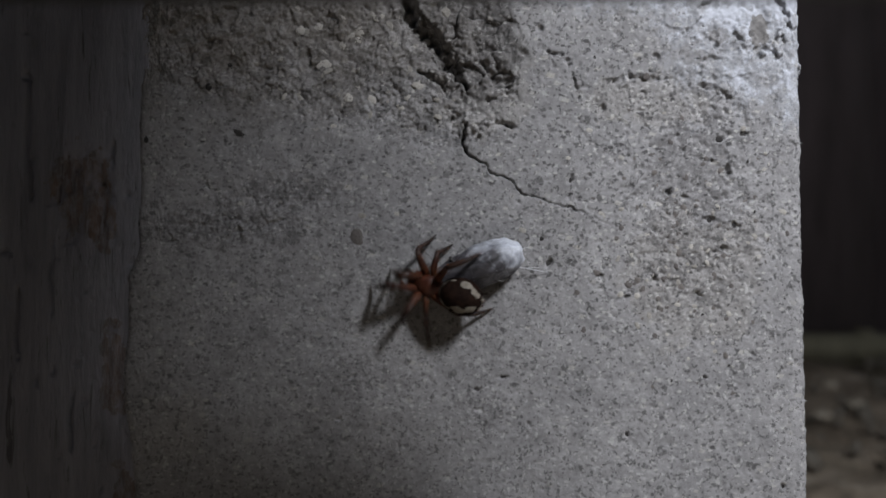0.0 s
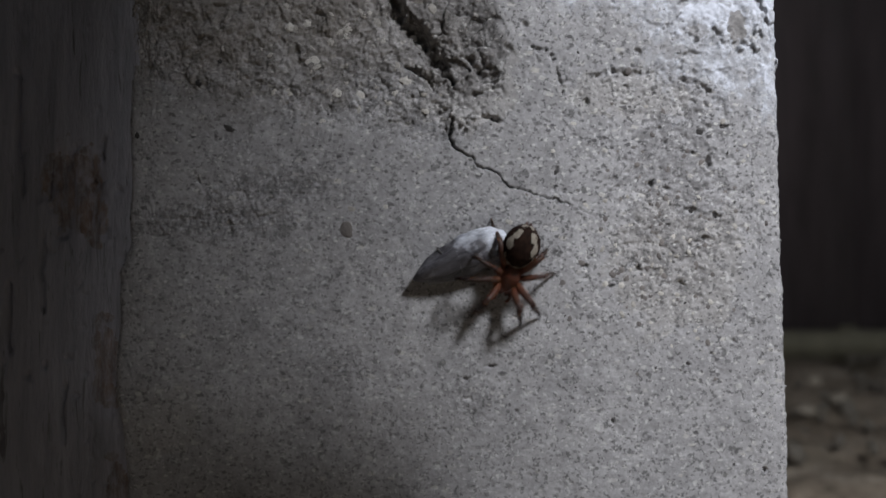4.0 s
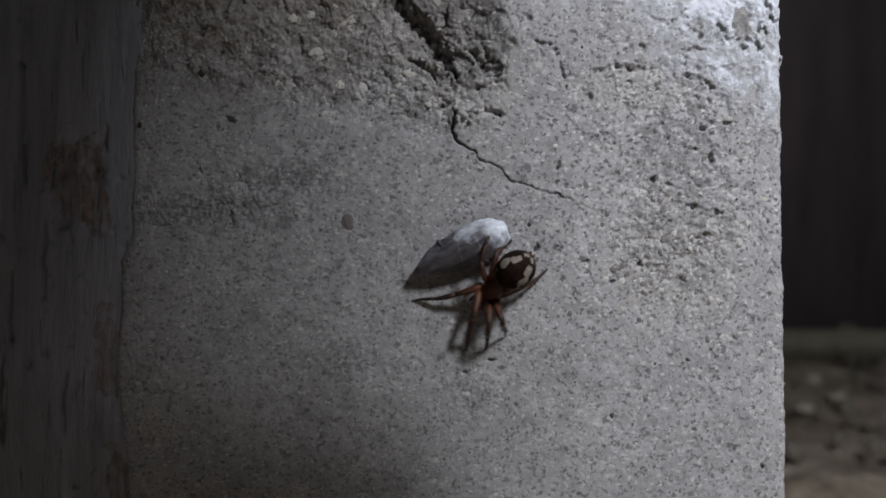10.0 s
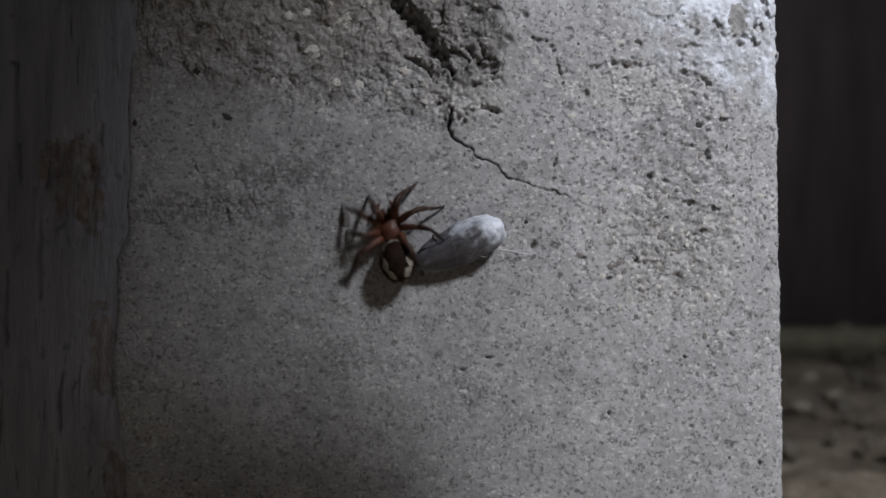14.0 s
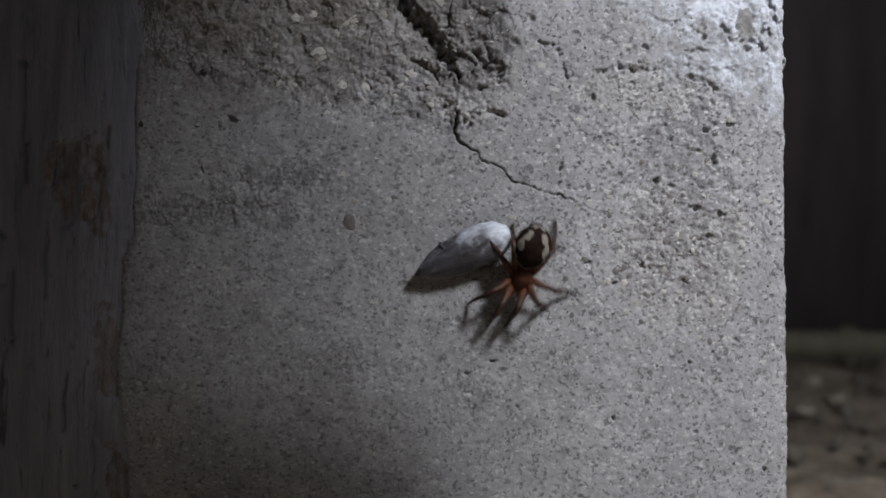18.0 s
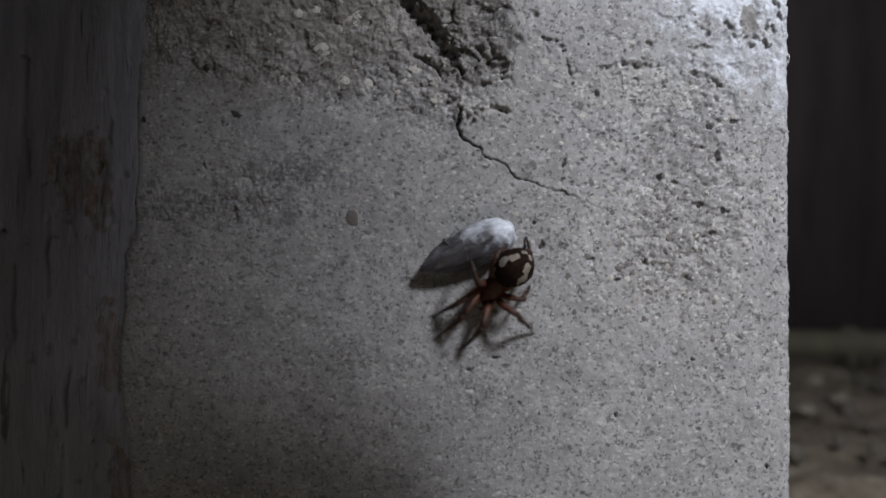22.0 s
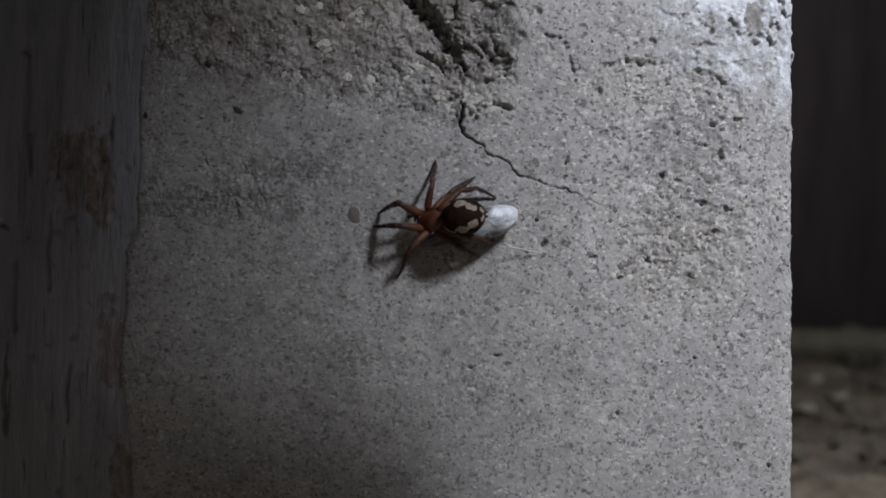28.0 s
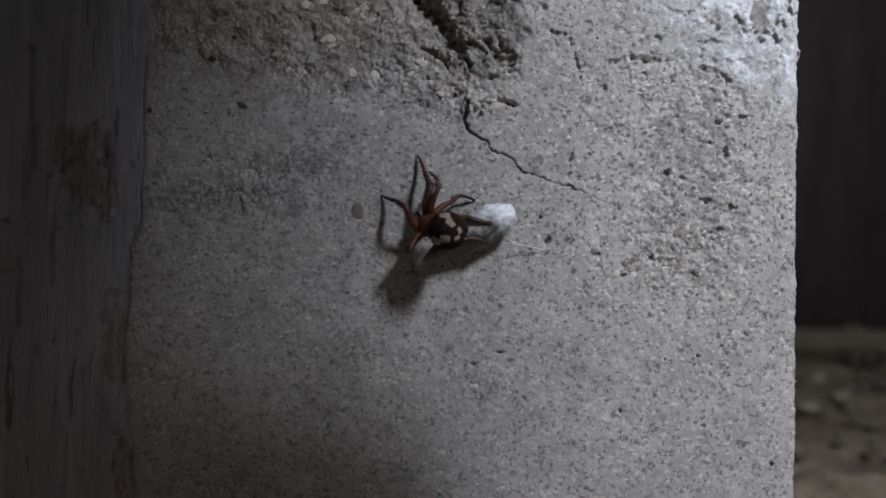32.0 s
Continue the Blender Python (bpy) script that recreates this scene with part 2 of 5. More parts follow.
def stone_material(name, lo, hi):
    m = Mat(name, 0.75, 0.35)
    c = m.mix(m.random(), lo, hi)
    m.color(m.mix(1.0, c, m.ramp(m.noise(1700, 4), (0.3, 0.75), (0.7, 1.2)), "MULTIPLY"))
    m.bump(m.noise(2200, 3), 0.00006, 0.7)
    return m.m


def board_material(name, lo, hi):
    m = Mat(name, 0.7, 0.3)
    c = m.ramp(m.noise(14, 6, 0.7, m.scaled(6, 6, 0.6), 0.4), (0.3, lo), (0.75, hi))
    m.color(m.mix(m.math("MULTIPLY", m.random(), 0.12), c, lo))
    m.bump(m.noise(60, 5, 0.7, m.scaled(5, 5, 0.5)), 0.001, 0.7)
    return m.m


def chitin_material(name, lo, hi, scale, rough=0.38, spec=0.5, sub=0.0):
    m = Mat(name, rough, spec)
    m.color(m.ramp(m.noise(scale, 4, 0.65), (0.3, lo), (0.7, hi)))
    m.bump(m.noise(scale * 3, 3), 0.00003, 0.6)
    if sub:
        m.b.inputs["Subsurface Weight"].default_value = sub
        m.b.inputs["Subsurface Radius"].default_value = (0.0012, 0.0005, 0.0002)
        m.b.inputs["Subsurface Scale"].default_value = 1.0
    return m.m


def leg_material(name, near_col, far_col, length):
    """Amber at the joint next to the body, browner towards the far end."""
    m = Mat(name, 0.55, 0.35)
    along = m.ramp(m.math("DIVIDE", m.axis(0), length), (0.1, near_col), (0.95, far_col))
    m.color(m.mix(1.0, along, m.ramp(m.noise(2500, 3), (0.3, 0.7), (0.7, 1.25)), "MULTIPLY"))
    m.b.inputs["Subsurface Weight"].default_value = 0.25
    m.b.inputs["Subsurface Radius"].default_value = (0.0008, 0.0003, 0.0001)
    m.b.inputs["Subsurface Scale"].default_value = 1.0
    return m.m


def silk_material():
    m = Mat("wrapped_silk", 0.42, 0.6)
    thread = m.noise(420, 5, 0.65, m.scaled(0.8, 1.8, 1.8), 0.8)
    # pale towards one end
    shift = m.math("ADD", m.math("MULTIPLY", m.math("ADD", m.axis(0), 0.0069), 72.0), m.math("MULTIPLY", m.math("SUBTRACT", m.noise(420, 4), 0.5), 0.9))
    # and towards the upper rim, where the light it catches is put into the colour
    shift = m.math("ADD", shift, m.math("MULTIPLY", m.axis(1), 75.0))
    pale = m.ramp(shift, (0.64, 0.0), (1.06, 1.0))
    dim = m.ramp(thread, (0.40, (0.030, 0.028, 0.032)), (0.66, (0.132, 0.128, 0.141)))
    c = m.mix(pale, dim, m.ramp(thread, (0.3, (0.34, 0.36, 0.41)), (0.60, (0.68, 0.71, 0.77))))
    # the dark insect shows through; shade of the lower side is put in too
    body = m.near(-0.0022, -0.0008, -0.0004, 0.0050, 0.0022, 0.0040, 0.6, 500)
    m.color(m.mix(m.math("MULTIPLY", body, 0.55), c, (0.035, 0.032, 0.035)))
    m.bump(m.noise(900, 5, 0.7, m.scaled(0.6, 2.0, 2.0), 1.0), 0.00016, 0.8)
    m.b.inputs["Subsurface Weight"].default_value = 0.25
    m.b.inputs["Subsurface Radius"].default_value = (0.0010, 0.0010, 0.0011)
    m.b.inputs["Subsurface Scale"].default_value = 1.0
    return m.m


def thread_material():
    m = Mat("silk_thread", 0.35, 0.6)
    m.color((0.55, 0.56, 0.58))
    return m.m


def wing_material():
    m = Mat("clear_wing", 0.3, 0.6)
    m.color(m.ramp(m.noise(700, 4, 0.7), (0.35, (0.13, 0.125, 0.13)), (0.7, (0.34, 0.34, 0.36))))
    m.b.inputs["Alpha"].default_value = 0.75
    return m.m


CONCRETE, TIMBER, SOIL = concrete_material(), timber_material(), soil_material()
PEBBLE_PALE = stone_material("pale_pebble", (0.29, 0.273, 0.245), (0.49, 0.465, 0.42))
PEBBLE_BRIGHT = stone_material("bright_pebble", (0.44, 0.415, 0.375), (0.60, 0.575, 0.53))
GRIT_AND_PIT_SHADE = stone_material("black_grit_and_pit_shade", (0.022, 0.020, 0.019), (0.055, 0.050, 0.047))
PEBBLE_DARK = stone_material("dark_pebble", (0.115, 0.103, 0.097), (0.17, 0.152, 0.140))
GRAVEL = stone_material("soil_gravel", (0.10, 0.088, 0.070), (0.34, 0.31, 0.26))
STONE_DARK = stone_material("brown_stone", (0.045, 0.036, 0.028), (0.07, 0.056, 0.045))
STONE_PALE = stone_material("buff_stone", (0.30, 0.27, 0.21), (0.42, 0.37, 0.30))
BOARD = board_material("dark_board", (0.056, 0.046, 0.047), (0.130, 0.106, 0.109))
PLINTH = board_material("mossy_plinth", (0.11, 0.102, 0.070), (0.25, 0.235, 0.165))
UNSEEN_SHED = board_material("shed_board", (0.034, 0.032, 0.030), (0.070, 0.066, 0.062))
CARAPACE = chitin_material("red_brown_carapace", (0.034, 0.011, 0.007), (0.105, 0.030, 0.014), 900, 0.5, 0.4, 0.15)
ABDOMEN = chitin_material("dark_brown_abdomen", (0.007, 0.0045, 0.004), (0.028, 0.0155, 0.011), 1100, 0.7, 0.04)
CREAM = chitin_material("cream_marking", (0.17, 0.15, 0.12), (0.31, 0.28, 0.235), 1300, 0.65, 0.15)
JAW = chitin_material("dark_jaw", (0.030, 0.010, 0.008), (0.07, 0.022, 0.014), 1500, 0.3, 0.5)
SILK, THREAD, WING = silk_material(), thread_material(), wing_material()
HUSK = chitin_material("dark_prey_husk", (0.02, 0.018, 0.018), (0.06, 0.055, 0.05), 900, 0.4, 0.5)


# ---- mesh helpers ----
def part(name, data, material, parent, label=""):
    if isinstance(data, bmesh.types.BMesh):
        me = bpy.data.meshes.new(name)
        for f in data.faces:
            f.smooth = True
        data.to_mesh(me)
        data.free()
    else:
        me = data
    if not me.materials:
        me.materials.append(material)
    ob = new(name, me)
    ob.parent = parent
    if label:
        ob["label"] = label
    return ob


def box(x0, x1, y0, y1, z0, z1, bevel=0.0):
    bm = bmesh.new()
    bmesh.ops.create_cube(bm, size=1.0, matrix=Matrix.Translation(((x0 + x1) / 2, (y0 + y1) / 2, (z0 + z1) / 2)) @ Matrix.Diagonal((x1 - x0, y1 - y0, z1 - z0, 1)))
    if bevel:
        bmesh.ops.bevel(bm, geom=bm.edges[:], offset=bevel, segments=2, affect="EDGES")
    return bm


def thing(name, at, label, category, group=""):
    ob = new(name)
    ob.empty_display_size = 0.01
    ob.location = at
    return tagged(ob, label, category, group)


def lattice(rng, u, v, size):
    """Smooth random field of that grain over the points (u, v), from -1 to 1."""
    g = rng.random((301, 301)) * 2 - 1
    a, b = u / size + 150.37, v / size + 150.71
    i, j = np.floor(a).astype(int), np.floor(b).astype(int)
    a, b = a - i, b - j
    a, b = a * a * (3 - 2 * a), b * b * (3 - 2 * b)
    i, j = i % 300, j % 300
    return (g[i, j] * (1 - a) + g[i + 1, j] * a) * (1 - b) + (g[i, j + 1] * (1 - a) + g[i + 1, j + 1] * a) * b


def fractal(rng, u, v, size, octaves=3, fade=0.55):
    return sum(fade**k * lattice(rng, u, v, size / 2.03**k) for k in range(octaves))


def shards(rng, u, v, size):
    """Broken pieces of that size: each has its own height and lean, from about -1 to 1, and a joint round it, 1 in the joint."""
    g = rng.random((4, 128, 128))
    a, b = u / size + 400.0, v / size + 400.0
    i, j = np.floor(a).astype(int), np.floor(b).astype(int)
    best, second, top = np.full(u.shape, 9.0), np.full(u.shape, 9.0), np.zeros(u.shape)
    for di in (-1, 0, 1):
        for dj in (-1, 0, 1):
            p, q = (i + di) % 128, (j + dj) % 128
            dx, dy = a - (i + di + g[0, p, q]), b - (j + dj + g[1, p, q])
            d = np.hypot(dx, dy)
            high = 2 * g[2, p, q] - 1 + 1.3 * (g[3, p, q] - 0.5) * dx + 1.3 * (g[2, q, p] - 0.5) * dy
            top = np.where(d < best, high, top)
            second = np.where(d < best, best, np.minimum(second, d))
            best = np.minimum(best, d)
    return top, 1 - np.clip((second - best) / 0.25, 0, 1)


def along(u, v, points, widths):
    """Distance from a polyline over its local width, and the share of the way along it."""
    best, share = np.full(u.shape, 1e9), np.zeros(u.shape)
    n = len(points) - 1
    for k in range(n):
        (x0, y0), (x1, y1) = points[k], points[k + 1]
        dx, dy = x1 - x0, y1 - y0
        s = np.clip(((u - x0) * dx + (v - y0) * dy) / (dx * dx + dy * dy), 0, 1)
        d = np.hypot(u - x0 - s * dx, v - y0 - s * dy) / (widths[k] + (widths[k + 1] - widths[k]) * s)
        share = np.where(d < best, (k + s) / n, share)
        best = np.minimum(best, d)
    return best, share


def smooth(a, b, x):
    s = np.clip((x - a) / (b - a), 0, 1)
    return s * s * (3 - 2 * s)


def sheet(name, X, Y, Z):
    """A grid mesh through arrays of places."""
    r, c = X.shape
    me = bpy.data.meshes.new(name)
    me.vertices.add(r * c)
    me.vertices.foreach_set("co", np.stack([X, Y, Z], -1).astype(np.float32).ravel())
    k = np.arange(r * c).reshape(r, c)
    q = np.stack([k[:-1, :-1], k[:-1, 1:], k[1:, 1:], k[1:, :-1]], -1).reshape(-1, 4)
    me.loops.add(q.size)
    me.loops.foreach_set("vertex_index", q.ravel().astype(np.int32))
    me.polygons.add(len(q))
    me.polygons.foreach_set("loop_start", (np.arange(len(q)) * 4).astype(np.int32))
    me.polygons.foreach_set("loop_total", np.full(len(q), 4, np.int32))
    me.polygons.foreach_set("use_smooth", np.ones(len(q), bool))
    me.update(calc_edges=True)
    return me


# ---- the concrete post ----
def post_relief(u, v):
    """Height of the post's face in millimetres, over places in millimetres from the middle of the face."""
    rng = np.random.default_rng(7)
    h = 0.16 * fractal(rng, u, v, 9, 3) + 0.03 * fractal(rng, u, v, 1.3, 3, 0.7)
    wu, wv = u + 0.7 * fractal(rng, u, v, 2.2, 3), v + 0.7 * fractal(rng, u, v, 2.2, 3)
    # broken skin with bare aggregate over the upper left, and along a band at mid height
    edge = 26.0 - 0.21 * (u + 45)
    broken = smooth(-2.5, 2.5, wv * 1.0 - edge) * smooth(8, -1, u)
    band = np.exp(-(((wu + 33) / 12) ** 2 + ((wv - 5.2) / 2.6) ** 2) ** 1.5)
    band = np.maximum(band, 0.8 * np.exp(-(((wu + 25) / 9) ** 2 + ((wv - 9.6) / 2.4) ** 2) ** 1.5))
    chunk = np.exp(-(((wu - 3.5) / 5.5) ** 2 + ((wv - 30) / 8) ** 2) ** 2)
    rough = np.abs(fractal(rng, wu, wv, 1.5, 4, 0.7))
    bu, bv = u + 0.35 * fractal(rng, u, v, 0.9, 3, 0.7), v + 0.35 * fractal(rng, u, v, 0.9, 3, 0.7)
    coarse, gap = shards(rng, bu, bv, 1.45)
    fine, seam = shards(rng, bu, bv, 0.62)
    sandy = 0.10 * fractal(rng, wu, wv, 0.7, 3, 0.8)
    h += broken * (0.23 * coarse - 0.08 * gap + 0.09 * fine - 0.03 * seam + 1.3 * sandy + 0.36 * fractal(rng, u, v, 4.5, 3) - 0.40)
    h += band * (0.20 * rough + 0.17 * coarse + 0.14 * fine + sandy - 0.30)
    lump, cleft = shards(rng, u + 0.5 * fractal(rng, u, v, 2.5, 3, 0.5), v + 0.5 * fractal(rng, u, v, 2.5, 3, 0.5), 2.9)
    h += chunk * (0.80 * lump - 0.35 * cleft + 0.10 * coarse + 0.6 * fractal(rng, wu, wv, 3.4, 4, 0.5) + sandy - 0.55)
    # lumpy lime at the upper right, scabs on the right half
    lime = smooth(24, 31, wv + 0.25 * (u - 40)) * smooth(26, 36, u)
    crusty = smooth(-0.1, 0.25, fractal(rng, u, v, 3.0, 4, 0.6))
    dents = np.exp(-(((wu - 43.1) / 1.7) ** 2 + ((wv - 32.6) / 3.0) ** 2) ** 2) + 0.6 * np.exp(-(((wu - 37.6) / 1.5) ** 2 + ((wv - 32.2) / 1.2) ** 2) ** 2)
    h += lime * (0.62 * crusty + 0.14 * fractal(rng, u, v, 1.0, 3, 0.6)) - 0.5 * dents
    scab = np.exp(-(((wu - 35) / 9) ** 2 + ((wv - 7) / 16) ** 2) ** 2)
    h += scab * (0.15 * fractal(rng, u, v, 1.1, 3, 0.7))
    # the skin ends in a low arched ledge; aggregate lies bare under it
    rubble = fractal(rng, u, v, 1.4, 3, 0.7)
    ledge = np.interp(u, (19.5, 21.4, 25.1, 33.3, 34.9, 37.8, 41.1, 42.2), (24.0, 26.3, 26.8, 27.2, 25.6, 24.8, 22.0, 17.5)) + 0.35 * fractal(rng, u, v, 1.3, 3, 0.7)
    under = smooth(-0.15, 0.25, ledge - v) * smooth(18.5, 20.5, wu) * smooth(43.5, 41.0, wu) * np.exp(-np.maximum(ledge - v, 0) / 3.2)
    h -= under * (0.26 + 0.20 * rubble)
    bare = np.exp(-(((wu - 32) / 11) ** 2 + ((wv - 24) / 4) ** 2) ** 2) + 0.7 * np.exp(-(((wu - 33) / 9) ** 2 + ((wv - 1) / 8) ** 2) ** 2)
    h += bare * (0.14 * coarse - 0.10 * gap + 0.09 * fine)
    arc, _ = along(wu, wv, ((21.6, 26.2), (25.2, 26.3), (33.3, 26.9), (35.6, 25.0), (38.6, 24.2)), (0.35, 0.5, 0.35, 0.5, 0.3))
    h -= np.exp(-(arc**2)) * smooth(0.0, 0.6, rubble) * 0.28
    # sand grains and ragged little pores all over, more of them on the right half
    more = (0.30 + 0.70 * smooth(2, 30, u) * smooth(-26, 0, v) + 0.25 * smooth(10, 30, v)) * (1 - 0.8 * lime)
    pore = lattice(rng, u, v, 0.55) * 0.6 + lattice(rng, u, v, 0.95) * 0.7
    h -= 0.20 * smooth(0.58, 0.78, pore) * more
    pore = lattice(rng, wu, wv, 1.5) * 0.6 + lattice(rng, u, v, 0.7) * 0.5
    h -= 0.32 * smooth(0.55, 0.85, pore) * (more - 0.2) * (0.4 + scab)
    fu, fv = (u - v) * 0.7071, (u + v) * 0.7071
    flake = lattice(rng, fu / 1.9, fv, 0.55) * 0.7 + lattice(rng, fu / 1.6, fv, 0.9) * 0.5
    h -= 0.11 * smooth(0.55, 0.75, flake) * (0.35 + 0.65 * more)
    h += 0.025 * lattice(rng, u, v, 0.32) + 0.025 * lattice(rng, u, v, 0.5)
    # the gouge and the crack that runs on from it
    ru, rv = u + 0.9 * fractal(rng, u, v, 2.4, 4, 0.6), v + 0.9 * fractal(rng, u, v, 2.4, 4, 0.6)
    g, s = along(ru, rv, ((-8.0, 40), (-5.9, 36.0), (-3.9, 32.0), (-1.8, 29.6), (0.2, 27.2), (1.2, 25.4)), (0.8, 0.9, 1.5, 1.6, 1.0, 0.35))
    inside = np.exp(-(g**2.6))
    h -= inside * (3.4 * (1 - 0.35 * s) + 0.8 * fractal(rng, u, v, 1.6, 3, 0.6))
    g, s = along(wu, wv, ((3.4, 30.2), (4.6, 28.0), (6.8, 26.8), (8.0, 24.6), (5.0, 23.6)), (0.9, 1.1, 1.2, 0.6, 0.5))
    h -= np.exp(-(g**2)) * (0.75 + 0.7 * fractal(rng, u, v, 1.2, 3, 0.7))
    g, s = along(wu * 0.5 + u * 0.5, wv * 0.5 + v * 0.5, ((-2.4, 19.8), (0.8, 20.9), (2.2, 18.4), (3.6, 17.6), (3.4, 19.4), (6.6, 20.4), (8.3, 19.3)), (0.3, 0.5, 0.45, 0.4, 0.35, 0.5, 0.35))
    h -= np.exp(-(along(wu * 0.3 + u * 0.7, wv * 0.3 + v * 0.7, ((-5.4, 27.4), (-3.6, 26.4), (-1.6, 25.4), (-0.9, 23.8)), (0.2, 0.35, 0.3, 0.2))[0] ** 2)) * 0.9
    h -= np.exp(-(g**2)) * (0.35 + 0.9 * fractal(rng, u, v, 1.2, 3, 0.7))
    cu, cv = u + 0.22 * fractal(rng, u, v, 1.8, 3, 0.62) + 0.20 * lattice(rng, u, v, 0.62), v + 0.22 * fractal(rng, u, v, 1.8, 3, 0.62) + 0.20 * lattice(rng, u, v, 0.8) + 0.08 * lattice(rng, u, v, 0.35)
    g, s = along(cu, cv, ((1.6, 19.4), (1.2, 17.3), (1.6, 15.8), (3.2, 14.8), (4.7, 14.0), (5.5, 12.8), (8.4, 11.8), (9.9, 10.0), (11.6, 9.2), (14.0, 8.4), (16.2, 7.9), (19.0, 6.8), (22.8, 5.2)), (0.24, 0.19, 0.19, 0.14, 0.12, 0.10, 0.085, 0.09, 0.08, 0.07, 0.065, 0.06, 0.04))
    h -= 1.8 * np.exp(-(g**3)) * (1 - 0.8 * s)
    g, s = along(cu, cv, ((13.4, 30.2), (15.6, 29.0), (16.4, 28.4), (17.4, 25.8), (17.7, 23.2)), (0.10, 0.42, 0.26, 0.16, 0.28))
    h -= 0.65 * np.exp(-(g**3)) * smooth(-0.9, -0.4, fractal(rng, u, v, 1.0, 3, 0.7))
    # single holes that stand out: place, half sizes, turn
    upper = ((-36.6, 28.8, 0.5, 0.42, 0), (-11.2, 31.1, 0.35, 0.5, 0), (9.8, 30.2, 0.75, 0.42, -30), (12.2, 33.3, 0.5, 0.65, 20), (8.3, 19.2, 0.35, 0.45, 0),
             (21.1, 22.1, 0.52, 0.75, 15), (16.8, 11.8, 0.45, 0.6, 0), (37.7, 17.5, 0.75, 0.45, 0), (41.0, 18.2, 0.6, 0.42, 0), (38.6, 21.4, 0.5, 0.55, 0), (36.9, 20.6, 0.4, 0.4, 0), (39.1, 13.2, 0.4, 1.0, 5), (28.9, 29.0, 0.55, 0.55, 0), (25.1, 26.5, 0.42, 0.5, 0))
    lower = ((36.3, 6.1, 0.6, 0.5, 0), (39.8, 5.3, 0.42, 0.42, 0), (38.4, 2.1, 0.65, 0.5, 10), (32.9, 9.2, 0.5, 0.42, 0), (37.1, 0.3, 0.35, 0.42, 0), (34.5, -4.4, 0.85, 0.38, -10), (20.8, -1.8, 0.5, 0.5, 0), (28.6, -2.7, 0.5, 0.42, 20), (13.6, -0.2, 0.5, 0.7, 0), (12.6, 3.3, 0.42, 0.32, 0),
             (35.8, -16.0, 0.36, 0.36, 0), (24.7, -24.4, 0.42, 0.4, 0), (47.0, -31.7, 0.42, 0.42, 0), (3.4, -18.2, 0.5, 0.34, 0), (3.5, -21.0, 0.7, 0.26, 0), (-14.2, -16.5, 0.65, 0.26, 0), (-16.3, -22.3, 0.42, 0.34, 0), (0.1, -25.5, 0.5, 0.26, -30), (7.2, -16.3, 0.75, 0.34, 0), (10.7, -23.1, 0.42, 0.34, -40))
    for x, y, a, b, turn in upper + lower:
        c, q = np.cos(np.radians(turn)), np.sin(np.radians(turn))
        dx, dy = cu - x, cv - y
        h -= 1.0 * b * np.exp(-((((dx * c + dy * q) / a) ** 2 + ((dy * c - dx * q) / b) ** 2) ** 2))
    return h


def sprinkle(h, us, vs, rng, count, lo, hi, where):
    """Small air holes, strewn by the density function where(u, v)."""
    made = 0
    du, dv = us[1] - us[0], vs[1] - vs[0]
    while made < count:
        x, y = rng.uniform(us[0], us[-1]), rng.uniform(vs[0], vs[-1])
        if rng.random() > where(x, y):
            continue
        made += 1
        r = lo + (hi - lo) * rng.random() ** 3
        e, turn = rng.uniform(0.6, 1.0), rng.uniform(0, 3.14)
        i0, i1 = np.searchsorted(us, (x - 2.2 * r, x + 2.2 * r))
        j0, j1 = np.searchsorted(vs, (y - 2.2 * r, y + 2.2 * r))
        if i1 - i0 < 1 or j1 - j0 < 1:
            continue
        U, V = np.meshgrid(us[i0:i1] - x, vs[j0:j1] - y)
        c, q = math.cos(turn), math.sin(turn)
        d = ((U * c + V * q) / r) ** 2 + ((V * c - U * q) / (r * e)) ** 2
        ang = np.arctan2(V, U) + turn
        d = d * (1.25 + 0.45 * np.sin(3 * ang) + 0.35 * np.sin(5 * ang + 2 * turn) + 0.25 * np.sin(2 * ang + turn))
        h[j0:j1, i0:i1] -= r * rng.uniform(0.9, 1.7) * np.exp(-(d**2))


